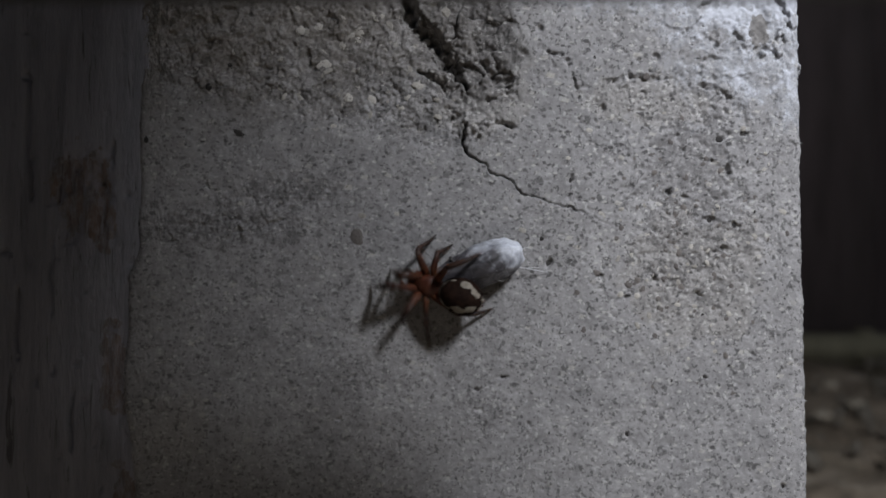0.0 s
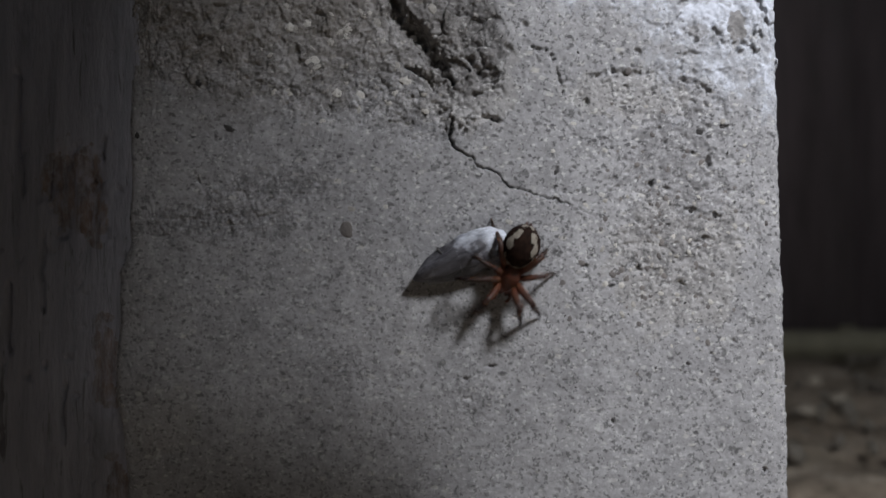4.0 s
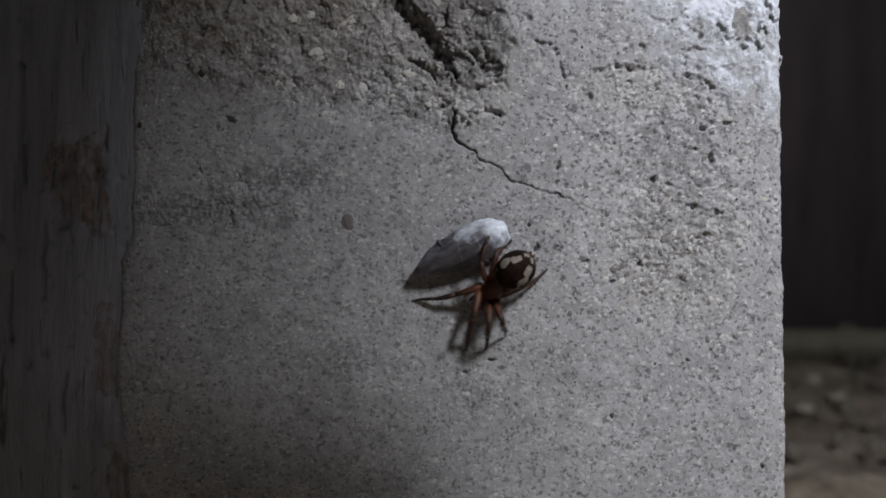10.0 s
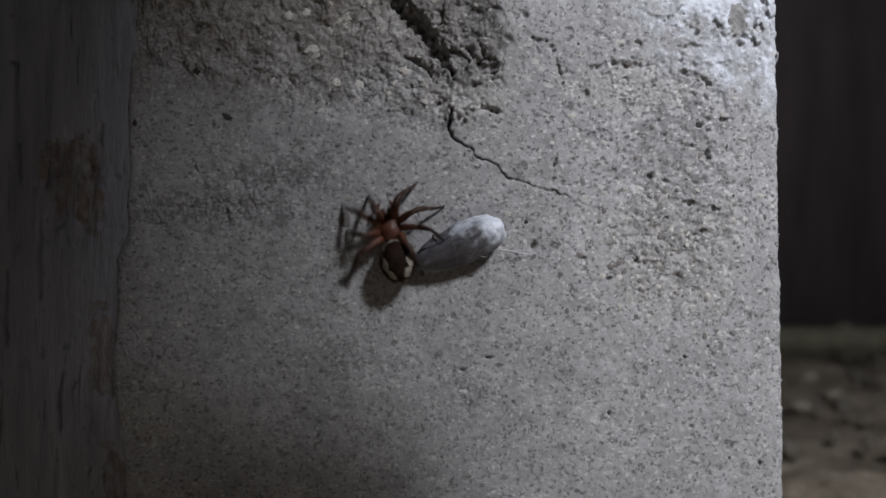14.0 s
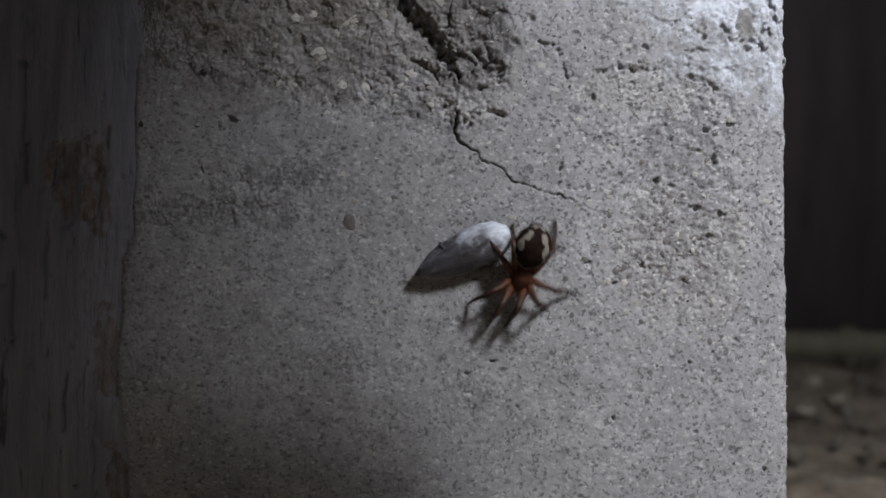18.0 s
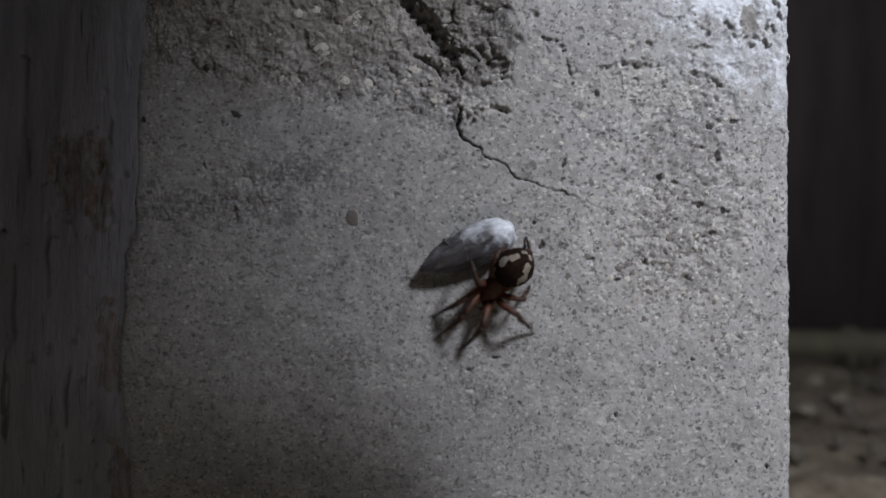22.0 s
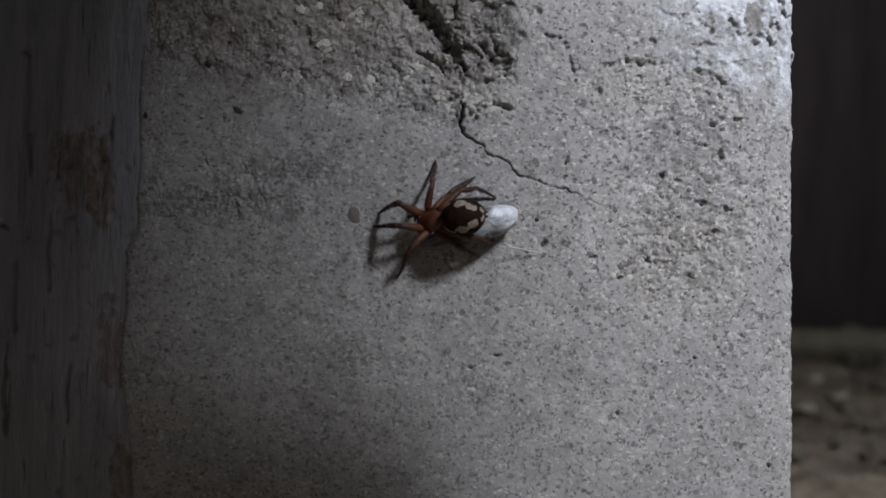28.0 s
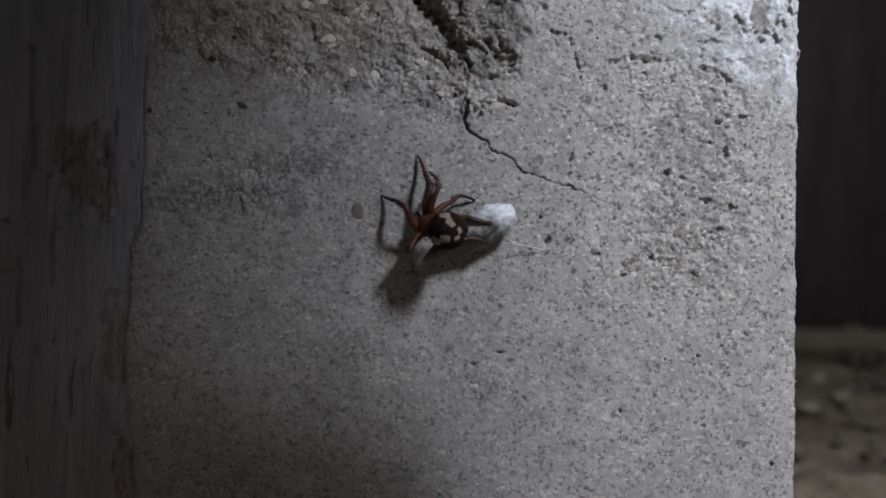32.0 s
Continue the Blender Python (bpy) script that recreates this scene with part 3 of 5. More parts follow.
def build_post():
    post = thing("concrete_post", (0, 0, CZ), "rough grey weathered concrete post, cracked and chipped near its top", "post")
    step = 0.16
    us = np.arange(-49.0, 51.6, step)
    fine = np.arange(-41.0, 41.0, step)
    vs = np.concatenate([np.linspace(-90, -42, 25), fine, np.linspace(42, 230, 60)])
    U, V = np.meshgrid(us, vs)
    h = post_relief(U, V)
    rng = np.random.default_rng(11)
    inner = slice(25, 25 + len(fine))
    hh = h[inner]
    sprinkle(hh, us, fine, rng, 90, 0.14, 0.32, lambda x, y: 0.35 + 0.65 * smooth(0, 30, x) * (1 if y > -8 else 0.45))
    sprinkle(hh, us, fine, rng, 26, 0.28, 0.5, lambda x, y: math.exp(-(((x - 33) / 12) ** 2 + ((y - 8) / 17) ** 2)) + 0.12 * (y > 18) + 0.05)
    h[inner] = hh
    # the ragged sides
    left = np.interp(vs, (-90, -40, -33.5, -24.5, -19.6, -14.7, -9.8, -4.5, -2.2, 0.6, 2.5, 30, 230), (-45.4, -45.5, -45.7, -46.7, -47.5, -47.5, -46.7, -46.8, -46.9, -45.6, -45.2, -45.2, -45.0))
    right = np.interp(vs, (-90, -36, -13, 3.4, 36, 230), (50.9, 50.35, 49.9, 49.45, 48.9, 46.5))
    rag = np.random.default_rng(5)
    left = left + 0.16 * fractal(rag, vs * 0, vs, 1.6, 3, 0.6)
    right = right + 0.13 * fractal(rag, vs * 0, vs, 1.1, 3, 0.7) + 0.35 * (rag.random(len(vs)) > 0.985)
    near_left, near_right = np.clip((-41 - U) / 8.0, 0, 1), np.clip((U - 45) / 6.5, 0, 1)
    X = U + near_left * (left[:, None] + 49.0) + near_right * (right[:, None] - us[-1])
    lip = np.minimum(X - left[:, None], right[:, None] - X)
    h = h - 0.7 * np.exp(-((np.maximum(lip, 0) / 0.5) ** 1.2))
    Y = -h
    back = np.full((len(vs), 1), 0.0)
    Xs = np.concatenate([X[:, :1] + 0 * back, X[:, :1], X[:, :1], X, X[:, -1:], X[:, -1:], X[:, -1:]], 1)
    side = 0.4 * fractal(np.random.default_rng(9), vs, vs * 0, 2.0, 3)[:, None]
    Xs[:, 1] += side[:, 0] * 0.6
    Xs[:, -2] -= side[:, 0] * 0.6
    Ys = np.concatenate([back + 100, back + 20, Y[:, :1] + 2.5, Y, Y[:, -1:] + 2.5, back + 20, back + 100], 1)
    Zs = np.repeat(vs[:, None], Xs.shape[1], 1)
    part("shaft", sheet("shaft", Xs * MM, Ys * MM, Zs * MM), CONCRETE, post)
    part("back_face", box(-0.046, 0.0495, 0.0985, 0.1005, -0.0899, 0.2298), CONCRETE, post)
    part("top_face", box(-0.0445, 0.046, 0.002, 0.099, 0.226, 0.2299), CONCRETE, post)
    return post


def pebble_mesh(seed, cuts=1, rough=0.8):
    rng = random.Random(seed)
    bm = bmesh.new()
    bmesh.ops.create_icosphere(bm, subdivisions=cuts, radius=1.0)
    for v in bm.verts:
        n = noise.noise(v.co * 1.9 + Vector((seed * 3.1, 0, 0)))
        v.co *= 1 + rough * n
    me = bpy.data.meshes.new("pebble")
    bm.to_mesh(me)
    bm.free()
    return me


def build_pebbles(post):
    """Stones of the aggregate that lie bare in the face, and black ones for shade in pits."""
    rng = random.Random(3)
    pale, dark = [pebble_mesh(k) for k in range(5)], [pebble_mesh(k, 2, 0.3) for k in range(9, 11)]
    for me in pale:
        me.materials.append(PEBBLE_PALE)
    bright = [pebble_mesh(k, 2, 0.5) for k in range(31, 35)]
    for me in bright:
        me.materials.append(PEBBLE_BRIGHT)
    black = [pebble_mesh(k, 1, 0.55) for k in range(21, 25)]
    for me in black:
        me.materials.append(GRIT_AND_PIT_SHADE)
    for me in dark:
        me.materials.append(PEBBLE_DARK)

    def lay(me, x, y, a, b, turn, sunk=0.05):
        ob = part("pebble", me, None, post)
        deep = float(-post_relief(np.array([[x]]), np.array([[y]]))[0, 0])
        ob.location = (x * MM, (deep + sunk) * MM, y * MM)
        ob.rotation_euler = (0, turn, 0)
        ob.scale = (1.2 * a * MM, 0.34 * min(a, b) * MM, 1.2 * b * MM)

    for x, y, a, b in ((-13.4, 33.2, 0.75, 0.65), (-18.6, 28.2, 0.9, 0.6), (-5.1, 25.3, 0.75, 0.55), (-11.8, 23.2, 0.65, 0.6), (-15.1, 23.5, 0.6, 0.55), (-17.3, 19.3, 0.55, 0.3), (-6.5, 23.4, 0.5, 0.45), (-22.0, 33.2, 0.6, 0.55), (-19.4, 33.8, 0.5, 0.4), (-4.0, 32.2, 0.5, 0.45), (-2.2, 20.8, 0.5, 0.3)):
        lay(rng.choice(bright), x, y, a, b, rng.uniform(-0.6, 0.6))
    for x, y, a, b in ((-8.1, 6.9, 0.55, 0.45), (46.6, 7.3, 0.6, 0.45), (19.4, 18.8, 0.7, 0.4), (41.1, 19.1, 0.4, 0.5), (9.9, 4.6, 0.6, 0.5), (-13.0, 6.6, 0.65, 0.5)):
        lay(pale[3], x, y, a, b, 0.3)
    lay(dark[0], -13.7, 3.6, 0.74, 1.05, -0.4)
    lay(dark[1], 20.4, -1.4, 0.5, 0.36, 0.3)
    # black stones stand in for shade in single pits; more dark grit is strewn about
    for x, y, a, b in ((-30.8, 18.4, 0.72, 0.36), (-35.2, 25.1, 0.36, 0.42), (-32.3, 28.3, 0.38, 0.45), (-44.0, 17.4, 0.3, 0.36), (-8.3, 25.3, 0.36, 0.3), (16.8, 11.8, 0.36, 0.5), (13.6, -0.2, 0.4, 0.55), (12.6, 3.3, 0.36, 0.28), (37.7, 17.5, 0.6, 0.34), (41.0, 18.2, 0.5, 0.34), (36.3, 6.1, 0.5, 0.42), (39.8, 5.3, 0.34, 0.34), (35.8, -16.0, 0.3, 0.3), (24.7, -24.4, 0.36, 0.34), (47.0, -31.7, 0.36, 0.34), (3.4, -18.2, 0.42, 0.28), (7.2, -16.3, 0.6, 0.26)):
        lay(rng.choice(black), x, y, 1.15 * a, 1.15 * b, 0.4 if a > b else -0.1, -0.06)
    for _ in range(90):
        x, y = rng.uniform(-40, 48), rng.uniform(-35, 34)
        if rng.random() < 0.35 + 0.65 * (x > 5) * (y > -20):
            a = rng.uniform(0.13, 0.24) + 0.12 * rng.random() ** 3
            lay(rng.choice(black), x, y, a, a * rng.uniform(0.5, 1), rng.uniform(0, 3))
    for _ in range(75):
        x, y = rng.triangular(-40, 2, -9), rng.uniform(17, 37)
        if y < 27 - 0.21 * (x + 45):
            continue
        a = rng.uniform(0.22, 0.45) + 0.35 * rng.random() ** 2
        lay(rng.choice(pale), x, y, a, a * rng.uniform(0.45, 0.9), rng.uniform(0, 3))
    for _ in range(150):
        x, y = rng.gauss(32, 7.5), rng.gauss(2, 9)
        if 0 < x < 48 and -36 < y < 36:
            a = rng.uniform(0.22, 0.5)
            lay(rng.choice(pale if rng.random() < 0.45 else dark), x, y, a, a * rng.uniform(0.6, 1), rng.uniform(0, 3))


# ---- the dark timber beside the post ----
def build_timber():
    plank = thing("timber_plank", (0, 0, CZ), "dark painted timber plank with flaked bare patches", "plank")
    rng = np.random.default_rng(21)
    us, vs = np.arange(-82, -43.9, 0.32), np.concatenate([np.linspace(-90, -42, 25), np.arange(-41, 41, 0.45), np.linspace(42, 230, 60)])
    U, V = np.meshgrid(us, vs)
    h = 0.10 * lattice(rng, U, V / 9, 2.4) + 0.05 * lattice(rng, U, V / 7, 0.9) + 0.09 * fractal(rng, U, V, 3, 3)
    groove = lattice(rng, U + 0.5 * lattice(rng, U, V, 9), V / 14, 1.5)
    h -= 0.20 * smooth(0.70, 0.9, groove)
    for x, y, a, b in ((-53.5, 9.8, 4.2, 6.4), (-50.8, 6.2, 2.0, 4.6), (-48.9, -15.8, 2.2, 6.8), (-47.0, -34.5, 2.0, 5.8)):
        d = ((U - x) / a) ** 2 + ((V - y) / b) ** 2 + 0.8 * fractal(rng, U, V, 2.2, 3)
        m = smooth(1.15, 0.85, d)
        h += m * (-0.32 + 0.42 * lattice(rng, U, V / 4, 0.8))
    for x, y0, y1 in ((-61.3, 26, 9), (-55, -19, -27), (-49.4, 17, 14), (-58, 3, -8), (-63, -4, -14)):
        g, s = along(U + 0.3 * fractal(rng, U, V, 3, 2), V, ((x, y0), (x - 0.4, (y0 + y1) / 2), (x, y1)), (0.2, 0.35, 0.15))
        h -= 1.1 * np.exp(-(g**2))
    sprinkle(h, us, vs, rng, 90, 0.35, 0.7, lambda x, y: 1.0 if abs(y) < 40 else 0)
    Y = 0.7 - h
    X = np.concatenate([U[:, :1], U, U[:, -1:]], 1)
    Y = np.concatenate([0 * Y[:, :1] + 40, Y, 0 * Y[:, :1] + 40], 1)
    Z = np.repeat(vs[:, None], X.shape[1], 1)
    part("plank_face", sheet("plank_face", X * MM, Y * MM, Z * MM), TIMBER, plank)
    part("plank_back", box(-0.082, -0.0441, 0.0385, 0.0401, -0.0899, 0.2299), TIMBER, plank)


# ---- ground, back wall, and an added, unseen shed round them ----
def build_surroundings():
    rng = np.random.default_rng(31)
    # ground: fine where it shows beside the post, coarse to the horizon
    xs = np.concatenate([[-200, -20, -4, -1], np.arange(-0.15, 0.75, 0.008), [1.2, 4, 20, 200]])
    ys = np.concatenate([[-200, -20, -4, -1, -0.3], np.arange(0.0, 0.60, 0.008), [1.2, 4, 20, 200]])
    X, Y = np.meshgrid(xs, ys)
    Z = 0.0055 * fractal(rng, X, Y, 0.05, 4, 0.6) * (np.abs(X) < 1) * (np.abs(Y) < 1)
    tagged(part("ground", sheet("ground", X, Y, Z - 0.002), SOIL, None), "brown gritty soil with small stones", "ground", kind="structure")
    # the right side is open to the sky behind the post
    wall = tagged(new("wall_back"), "dark stained vertical board wall", "wall", kind="structure")
    x = -0.57
    k = 0
    while x < 0.85:
        w = (0.118, 0.125, 0.112, 0.121)[k % 4]
        part("board", box(x, x + w - 0.003, 0.566, 0.586, 0.016, 0.80, 0.002), BOARD, wall)
        x += w
        k += 1
    part("backing", box(-0.60, 0.88, 0.587, 0.60, 0.0, 0.80), BOARD, wall)
    plinth = tagged(new("wall_plinth"), "low mossy timber plinth under the board wall", "plinth", kind="structure")
    part("rail", box(-0.60, 0.88, 0.535, 0.565, -0.004, 0.0195, 0.003), PLINTH, plinth)
    # unseen side walls and ceiling, added to keep most of the sky's light out
    for name, b in (("wall_left", box(-0.62, -0.60, -0.62, 0.60, 0, 0.80)), ("wall_right", box(0.88, 0.90, -0.62, 0.06, 0, 0.80)), ("ceiling", box(-0.62, 0.90, -0.62, 0.60, 0.80, 0.82))):
        tagged(part(name, b, UNSEEN_SHED, None), "plain weathered brown shed boards", "ceiling" if name == "ceiling" else "wall", kind="structure")
    # unseen front wall added to shape the light: small lamp opening, wide gap for fill
    front = tagged(new("light_screen_front"), "weathered brown board wall with a small square opening", "wall", kind="structure")
    for x0, x1, z0, z1 in ((0.036, 0.108, 0, 0.80), (0.172, 0.88, 0, 0.80), (0.108, 0.172, 0, 0.268), (0.108, 0.172, 0.332, 0.80), (-0.60, 0.036, 0, 0.207), (-0.60, 0.036, 0.27, 0.80)):
        part("board", box(x0, x1, -0.259, -0.245, z0, z1), UNSEEN_SHED, front)
    # unseen boards added to shade the post's left half and lower left
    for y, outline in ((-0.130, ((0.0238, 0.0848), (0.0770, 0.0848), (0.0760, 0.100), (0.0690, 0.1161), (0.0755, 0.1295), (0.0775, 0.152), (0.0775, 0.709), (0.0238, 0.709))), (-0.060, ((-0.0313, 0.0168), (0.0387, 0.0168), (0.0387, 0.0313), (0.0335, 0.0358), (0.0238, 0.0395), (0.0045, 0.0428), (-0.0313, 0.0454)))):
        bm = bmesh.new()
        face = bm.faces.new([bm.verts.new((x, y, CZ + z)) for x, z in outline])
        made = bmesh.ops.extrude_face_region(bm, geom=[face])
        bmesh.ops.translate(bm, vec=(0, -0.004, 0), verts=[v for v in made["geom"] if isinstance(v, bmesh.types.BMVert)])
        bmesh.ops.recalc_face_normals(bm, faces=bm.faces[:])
        part("broken_board", bm, UNSEEN_SHED, front)
    # added strip that hangs the lower shade board from the ceiling
    part("batten", box(-0.0313, -0.0273, -0.064, -0.060, CZ + 0.0450, 0.7995), UNSEEN_SHED, front)
    # stones on the soil
    bm = bmesh.new()
    r = random.Random(8)
    for _ in range(520):
        x, y = r.uniform(0.06, 0.52), r.uniform(0.12, 0.53)
        s = 0.0012 + 0.0060 * r.random() ** 3
        m = Matrix.Translation((x, y, s * 0.2)) @ Euler((r.random() * 6, r.random() * 6, r.random() * 6)).to_matrix().to_4x4() @ Matrix.Diagonal((s, s * 0.8, s * 0.6, 1))
        bmesh.ops.create_icosphere(bm, subdivisions=1, radius=1.0, matrix=m)
    tagged(part("gravel", bm, GRAVEL, None), "small brown and grey stones strewn on soil", "gravel", kind="stuff")


def build_stones():
    """Larger stones and a chip of wood in the gap behind the post."""
    for k, (x, y, z, a, b, c, mat, label) in enumerate((
            (0.274, 0.365, 0.0015, 0.0085, 0.006, 0.0035, STONE_DARK, "dark brown flat stone half sunk in soil"),
            (0.2556, 0.399, 0.002, 0.0050, 0.004, 0.0030, STONE_PALE, "pale buff stone lying on soil"),
            (0.2025, 0.304, 0.002, 0.0042, 0.004, 0.0026, STONE_PALE, "pale buff stone lying on soil"),
            (0.300, 0.450, 0.002, 0.0060, 0.005, 0.0030, STONE_DARK, "dark brown flat stone half sunk in soil"),
            (0.238, 0.335, 0.002, 0.0055, 0.005, 0.0028, STONE_PALE, "pale buff stone lying on soil"))):
        me = pebble_mesh(40 + k, 2)
        me.materials.append(mat)
        ob = part("stone", me, None, None)
        ob.location, ob.scale, ob.rotation_euler = (x, y, z), (a, b, c), (0, 0, 0.7 * k)
        tagged(ob, label, "stone", "stones on the soil")
    bm = box(-0.0085, 0.0085, -0.004, 0.004, 0, 0.004, 0.0012)
    for v in bm.verts:
        v.co.z += 0.0012 * noise.noise(v.co * 300)
    chip = part("wood_chip", bm, PLINTH, None)
    chip.location, chip.rotation_euler = (0.361, 0.550, 0.0196), (0, 0.0, 0.12)
    tagged(chip, "pale splinter of wood lying on plinth", "wood chip")


post = build_post()
build_pebbles(post)
build_timber()
build_surroundings()
build_stones()


# ---- the prey, wrapped in silk ----
def spindle(length, width, depth, shape, rings=36, sides=28, lump=0.0, seed=0):
    """A closed body along x; shape gives its half width from 0 to 1 along the way."""
    bm = bmesh.new()
    loops = []
    for i in range(rings + 1):
        s = i / rings
        w = max(shape(s), 0.015)
        ring = []
        for k in range(sides):
            a = 2 * math.pi * k / sides
            p = Vector(((s - 0.5) * length, width * w * math.cos(a), depth * w * math.sin(a)))
            n = noise.fractal(Vector((p.x * 0.45, p.y * 0.6, p.z * 0.6 + seed)), 0.9, 2.0, 3)
            p.y, p.z = p.y * (1 + lump * n), p.z * (1 + lump * n)
            ring.append(bm.verts.new(p * MM))
        loops.append(ring)
    for a, b in zip(loops, loops[1:]):
        for k in range(sides):
            bm.faces.new((a[k], a[(k + 1) % sides], b[(k + 1) % sides], b[k]))
    bm.faces.new(loops[0][::-1])
    bm.faces.new(loops[-1])
    bmesh.ops.recalc_face_normals(bm, faces=bm.faces[:])
    return bm


def tube(points, radii, sides=8):
    """A tube through points in millimetres."""
    bm = bmesh.new()
    loops = []
    pts = [Vector(p) for p in points]
    for i, p in enumerate(pts):
        d = (pts[min(i + 1, len(pts) - 1)] - pts[max(i - 1, 0)]).normalized()
        q = d.to_track_quat("X", "Z")
        loops.append([bm.verts.new((p + q @ Vector((0, radii[i] * math.cos(6.28319 * k / sides), radii[i] * math.sin(6.28319 * k / sides)))) * MM) for k in range(sides)])
    for a, b in zip(loops, loops[1:]):
        for k in range(sides):
            bm.faces.new((a[k], a[(k + 1) % sides], b[(k + 1) % sides], b[k]))
    bm.faces.new(loops[0][::-1])
    bm.faces.new(loops[-1])
    bmesh.ops.recalc_face_normals(bm, faces=bm.faces[:])
    return bm


PREY_AT = (3.1, -0.6)  # middle of the prey on the face, millimetres
PREY_LIFT = 2.5  # its middle over the face


def build_prey():
    prey = thing("wrapped_prey", (0, 0, 0), "insect prey wrapped in grey-white silk on the concrete", "prey")
    shape = lambda s: (math.sin(math.pi * min(1, s * 0.94 + 0.02) ** 1.45)) ** 0.62
    bm = bmesh.new()
    r = random.Random(5)
    for _ in range(64):
        q, a = r.random() ** 0.8, r.uniform(0, 6.283)
        w = shape(q) * r.uniform(0.9, 1.12)
        bm.verts.new(((q - 0.5) * 13.8 * MM, 3.05 * w * math.cos(a) * MM, 2.35 * w * math.sin(a) * MM))
    for tip in ((-7.9, 0.2, 0.2), (-7.2, -0.6, 0.3), (-7.0, 0.5, -0.4)):
        bm.verts.new([v * MM for v in tip])
    made = bmesh.ops.convex_hull(bm, input=bm.verts[:])
    bmesh.ops.delete(bm, geom=[v for v in bm.verts if not v.link_faces], context="VERTS")
    bmesh.ops.subdivide_edges(bm, edges=bm.edges[:], cuts=4, use_grid_fill=True, smooth=0.25)
    bm.normal_update()
    for v in bm.verts:
        p = v.co / MM
        v.co += v.normal * MM * (0.16 * noise.noise(p * 0.9) + 0.10 * noise.noise(p * 2.1) + 0.05 * noise.noise(p * 5))
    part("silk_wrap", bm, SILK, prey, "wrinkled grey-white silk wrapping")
    part("husk", spindle(8.4, 1.95, 1.9, lambda s: math.sin(math.pi * (0.04 + 0.92 * s)) ** 0.6, 20, 16, 0.1, 4), HUSK, prey)
    for y, z, t in ((-1.9, -0.9, -5), (-1.4, 0.2, -3)):
        bm = spindle(10.4, 0.95, 0.10, lambda s: math.sin(math.pi * (0.03 + 0.94 * s)) ** 0.55, 24, 12, 0.12, y)
        ob = part("wing", bm, WING, prey, "thin greyish wing folded under the silk")
        ob.matrix_basis = pose(-1.0 * MM, y * MM, z * MM, 28, 0, t)
    # legs and feet that stick out, and loose bands of silk
    for pts in (((-2.6, 1.8, 0.4), (-2.9, 2.5, 0.3), (-2.8, 2.8, 0.1)), ((1.5, -2.2, 0.8), (2.6, -3.0, 0.2), (3.8, -2.6, -0.6))):
        part("prey_leg", tube(pts, (0.2, 0.18, 0.26, 0.1)[: len(pts)]), HUSK, prey)
    r = random.Random(12)
    for _ in range(3):
        s0 = r.uniform(0.45, 0.9)
        pts = []
        a0, lean = r.uniform(-0.5, 0.6), r.uniform(-0.10, 0.10)
        for i in range(15):
            a = a0 + i / 14 * 2.6
            s = min(0.97, max(0.05, s0 + lean * (i / 14 - 0.5) * 2))
            w = shape(s) * 1.035
            pts.append(((s - 0.5) * 13.5, 3.05 * w * math.cos(a), 2.35 * w * math.sin(a)))
        part("silk_strand", tube(pts, [r.uniform(0.003, 0.006)] * 15, 5), THREAD, prey)
    return prey


def build_threads():
    """Silk lines from the prey to the wall."""
    for pts, rad in ((((7.6, -3.2, 0.0), (9.0, -2.2, -0.6), (11.0, -1.2, -0.95), (13.4, -0.1, -1.4)), 0.055), (((7.2, -3.0, -0.5), (9.4, -1.6, -0.75), (12.2, -0.05, -0.7)), 0.03), (((8.2, -2.0, 1.6), (9.6, -0.9, 1.9), (10.8, 0.05, 2.2)), 0.02)):
        ob = part("silk_thread", tube(pts, [rad] * len(pts), 6), THREAD, None)
        ob.location = (0, 0, CZ)
        tagged(ob, "fine white silk line stretched from prey to concrete", "silk", "silk lines")


# ---- the spider ----
def dome_patch(axes, outline_rows, lift=1.02):
    """A mark on an ellipsoid: rows of places given as turn and fall in degrees."""
    bm = bmesh.new()
    grid = []
    for row in outline_rows:
        line = []
        for turn, fall in row:
            a, b = radians(turn), radians(fall)
            line.append(bm.verts.new((axes[0] * lift * math.sin(b) * math.cos(a) * MM, axes[1] * lift * math.sin(b) * math.sin(a) * MM, axes[2] * lift * math.cos(b) * MM)))
        grid.append(line)
    for a, b in zip(grid, grid[1:]):
        for k in range(len(a) - 1):
            bm.faces.new((a[k], a[k + 1], b[k + 1], b[k]))
    bmesh.ops.recalc_face_normals(bm, faces=bm.faces[:])
    return bm


FEMUR, TIBIA, FOOT = (4.3, 4.1, 3.4, 4.3), (3.4, 3.2, 2.5, 3.3), (3.7, 3.5, 2.9, 3.7)
HIP = ((1.35, 1.15), (0.55, 1.40), (-0.35, 1.40), (-1.15, 1.15))
AXES = (3.15, 2.5, 2.45)
BACK = (-4.95, 0, 0.15)


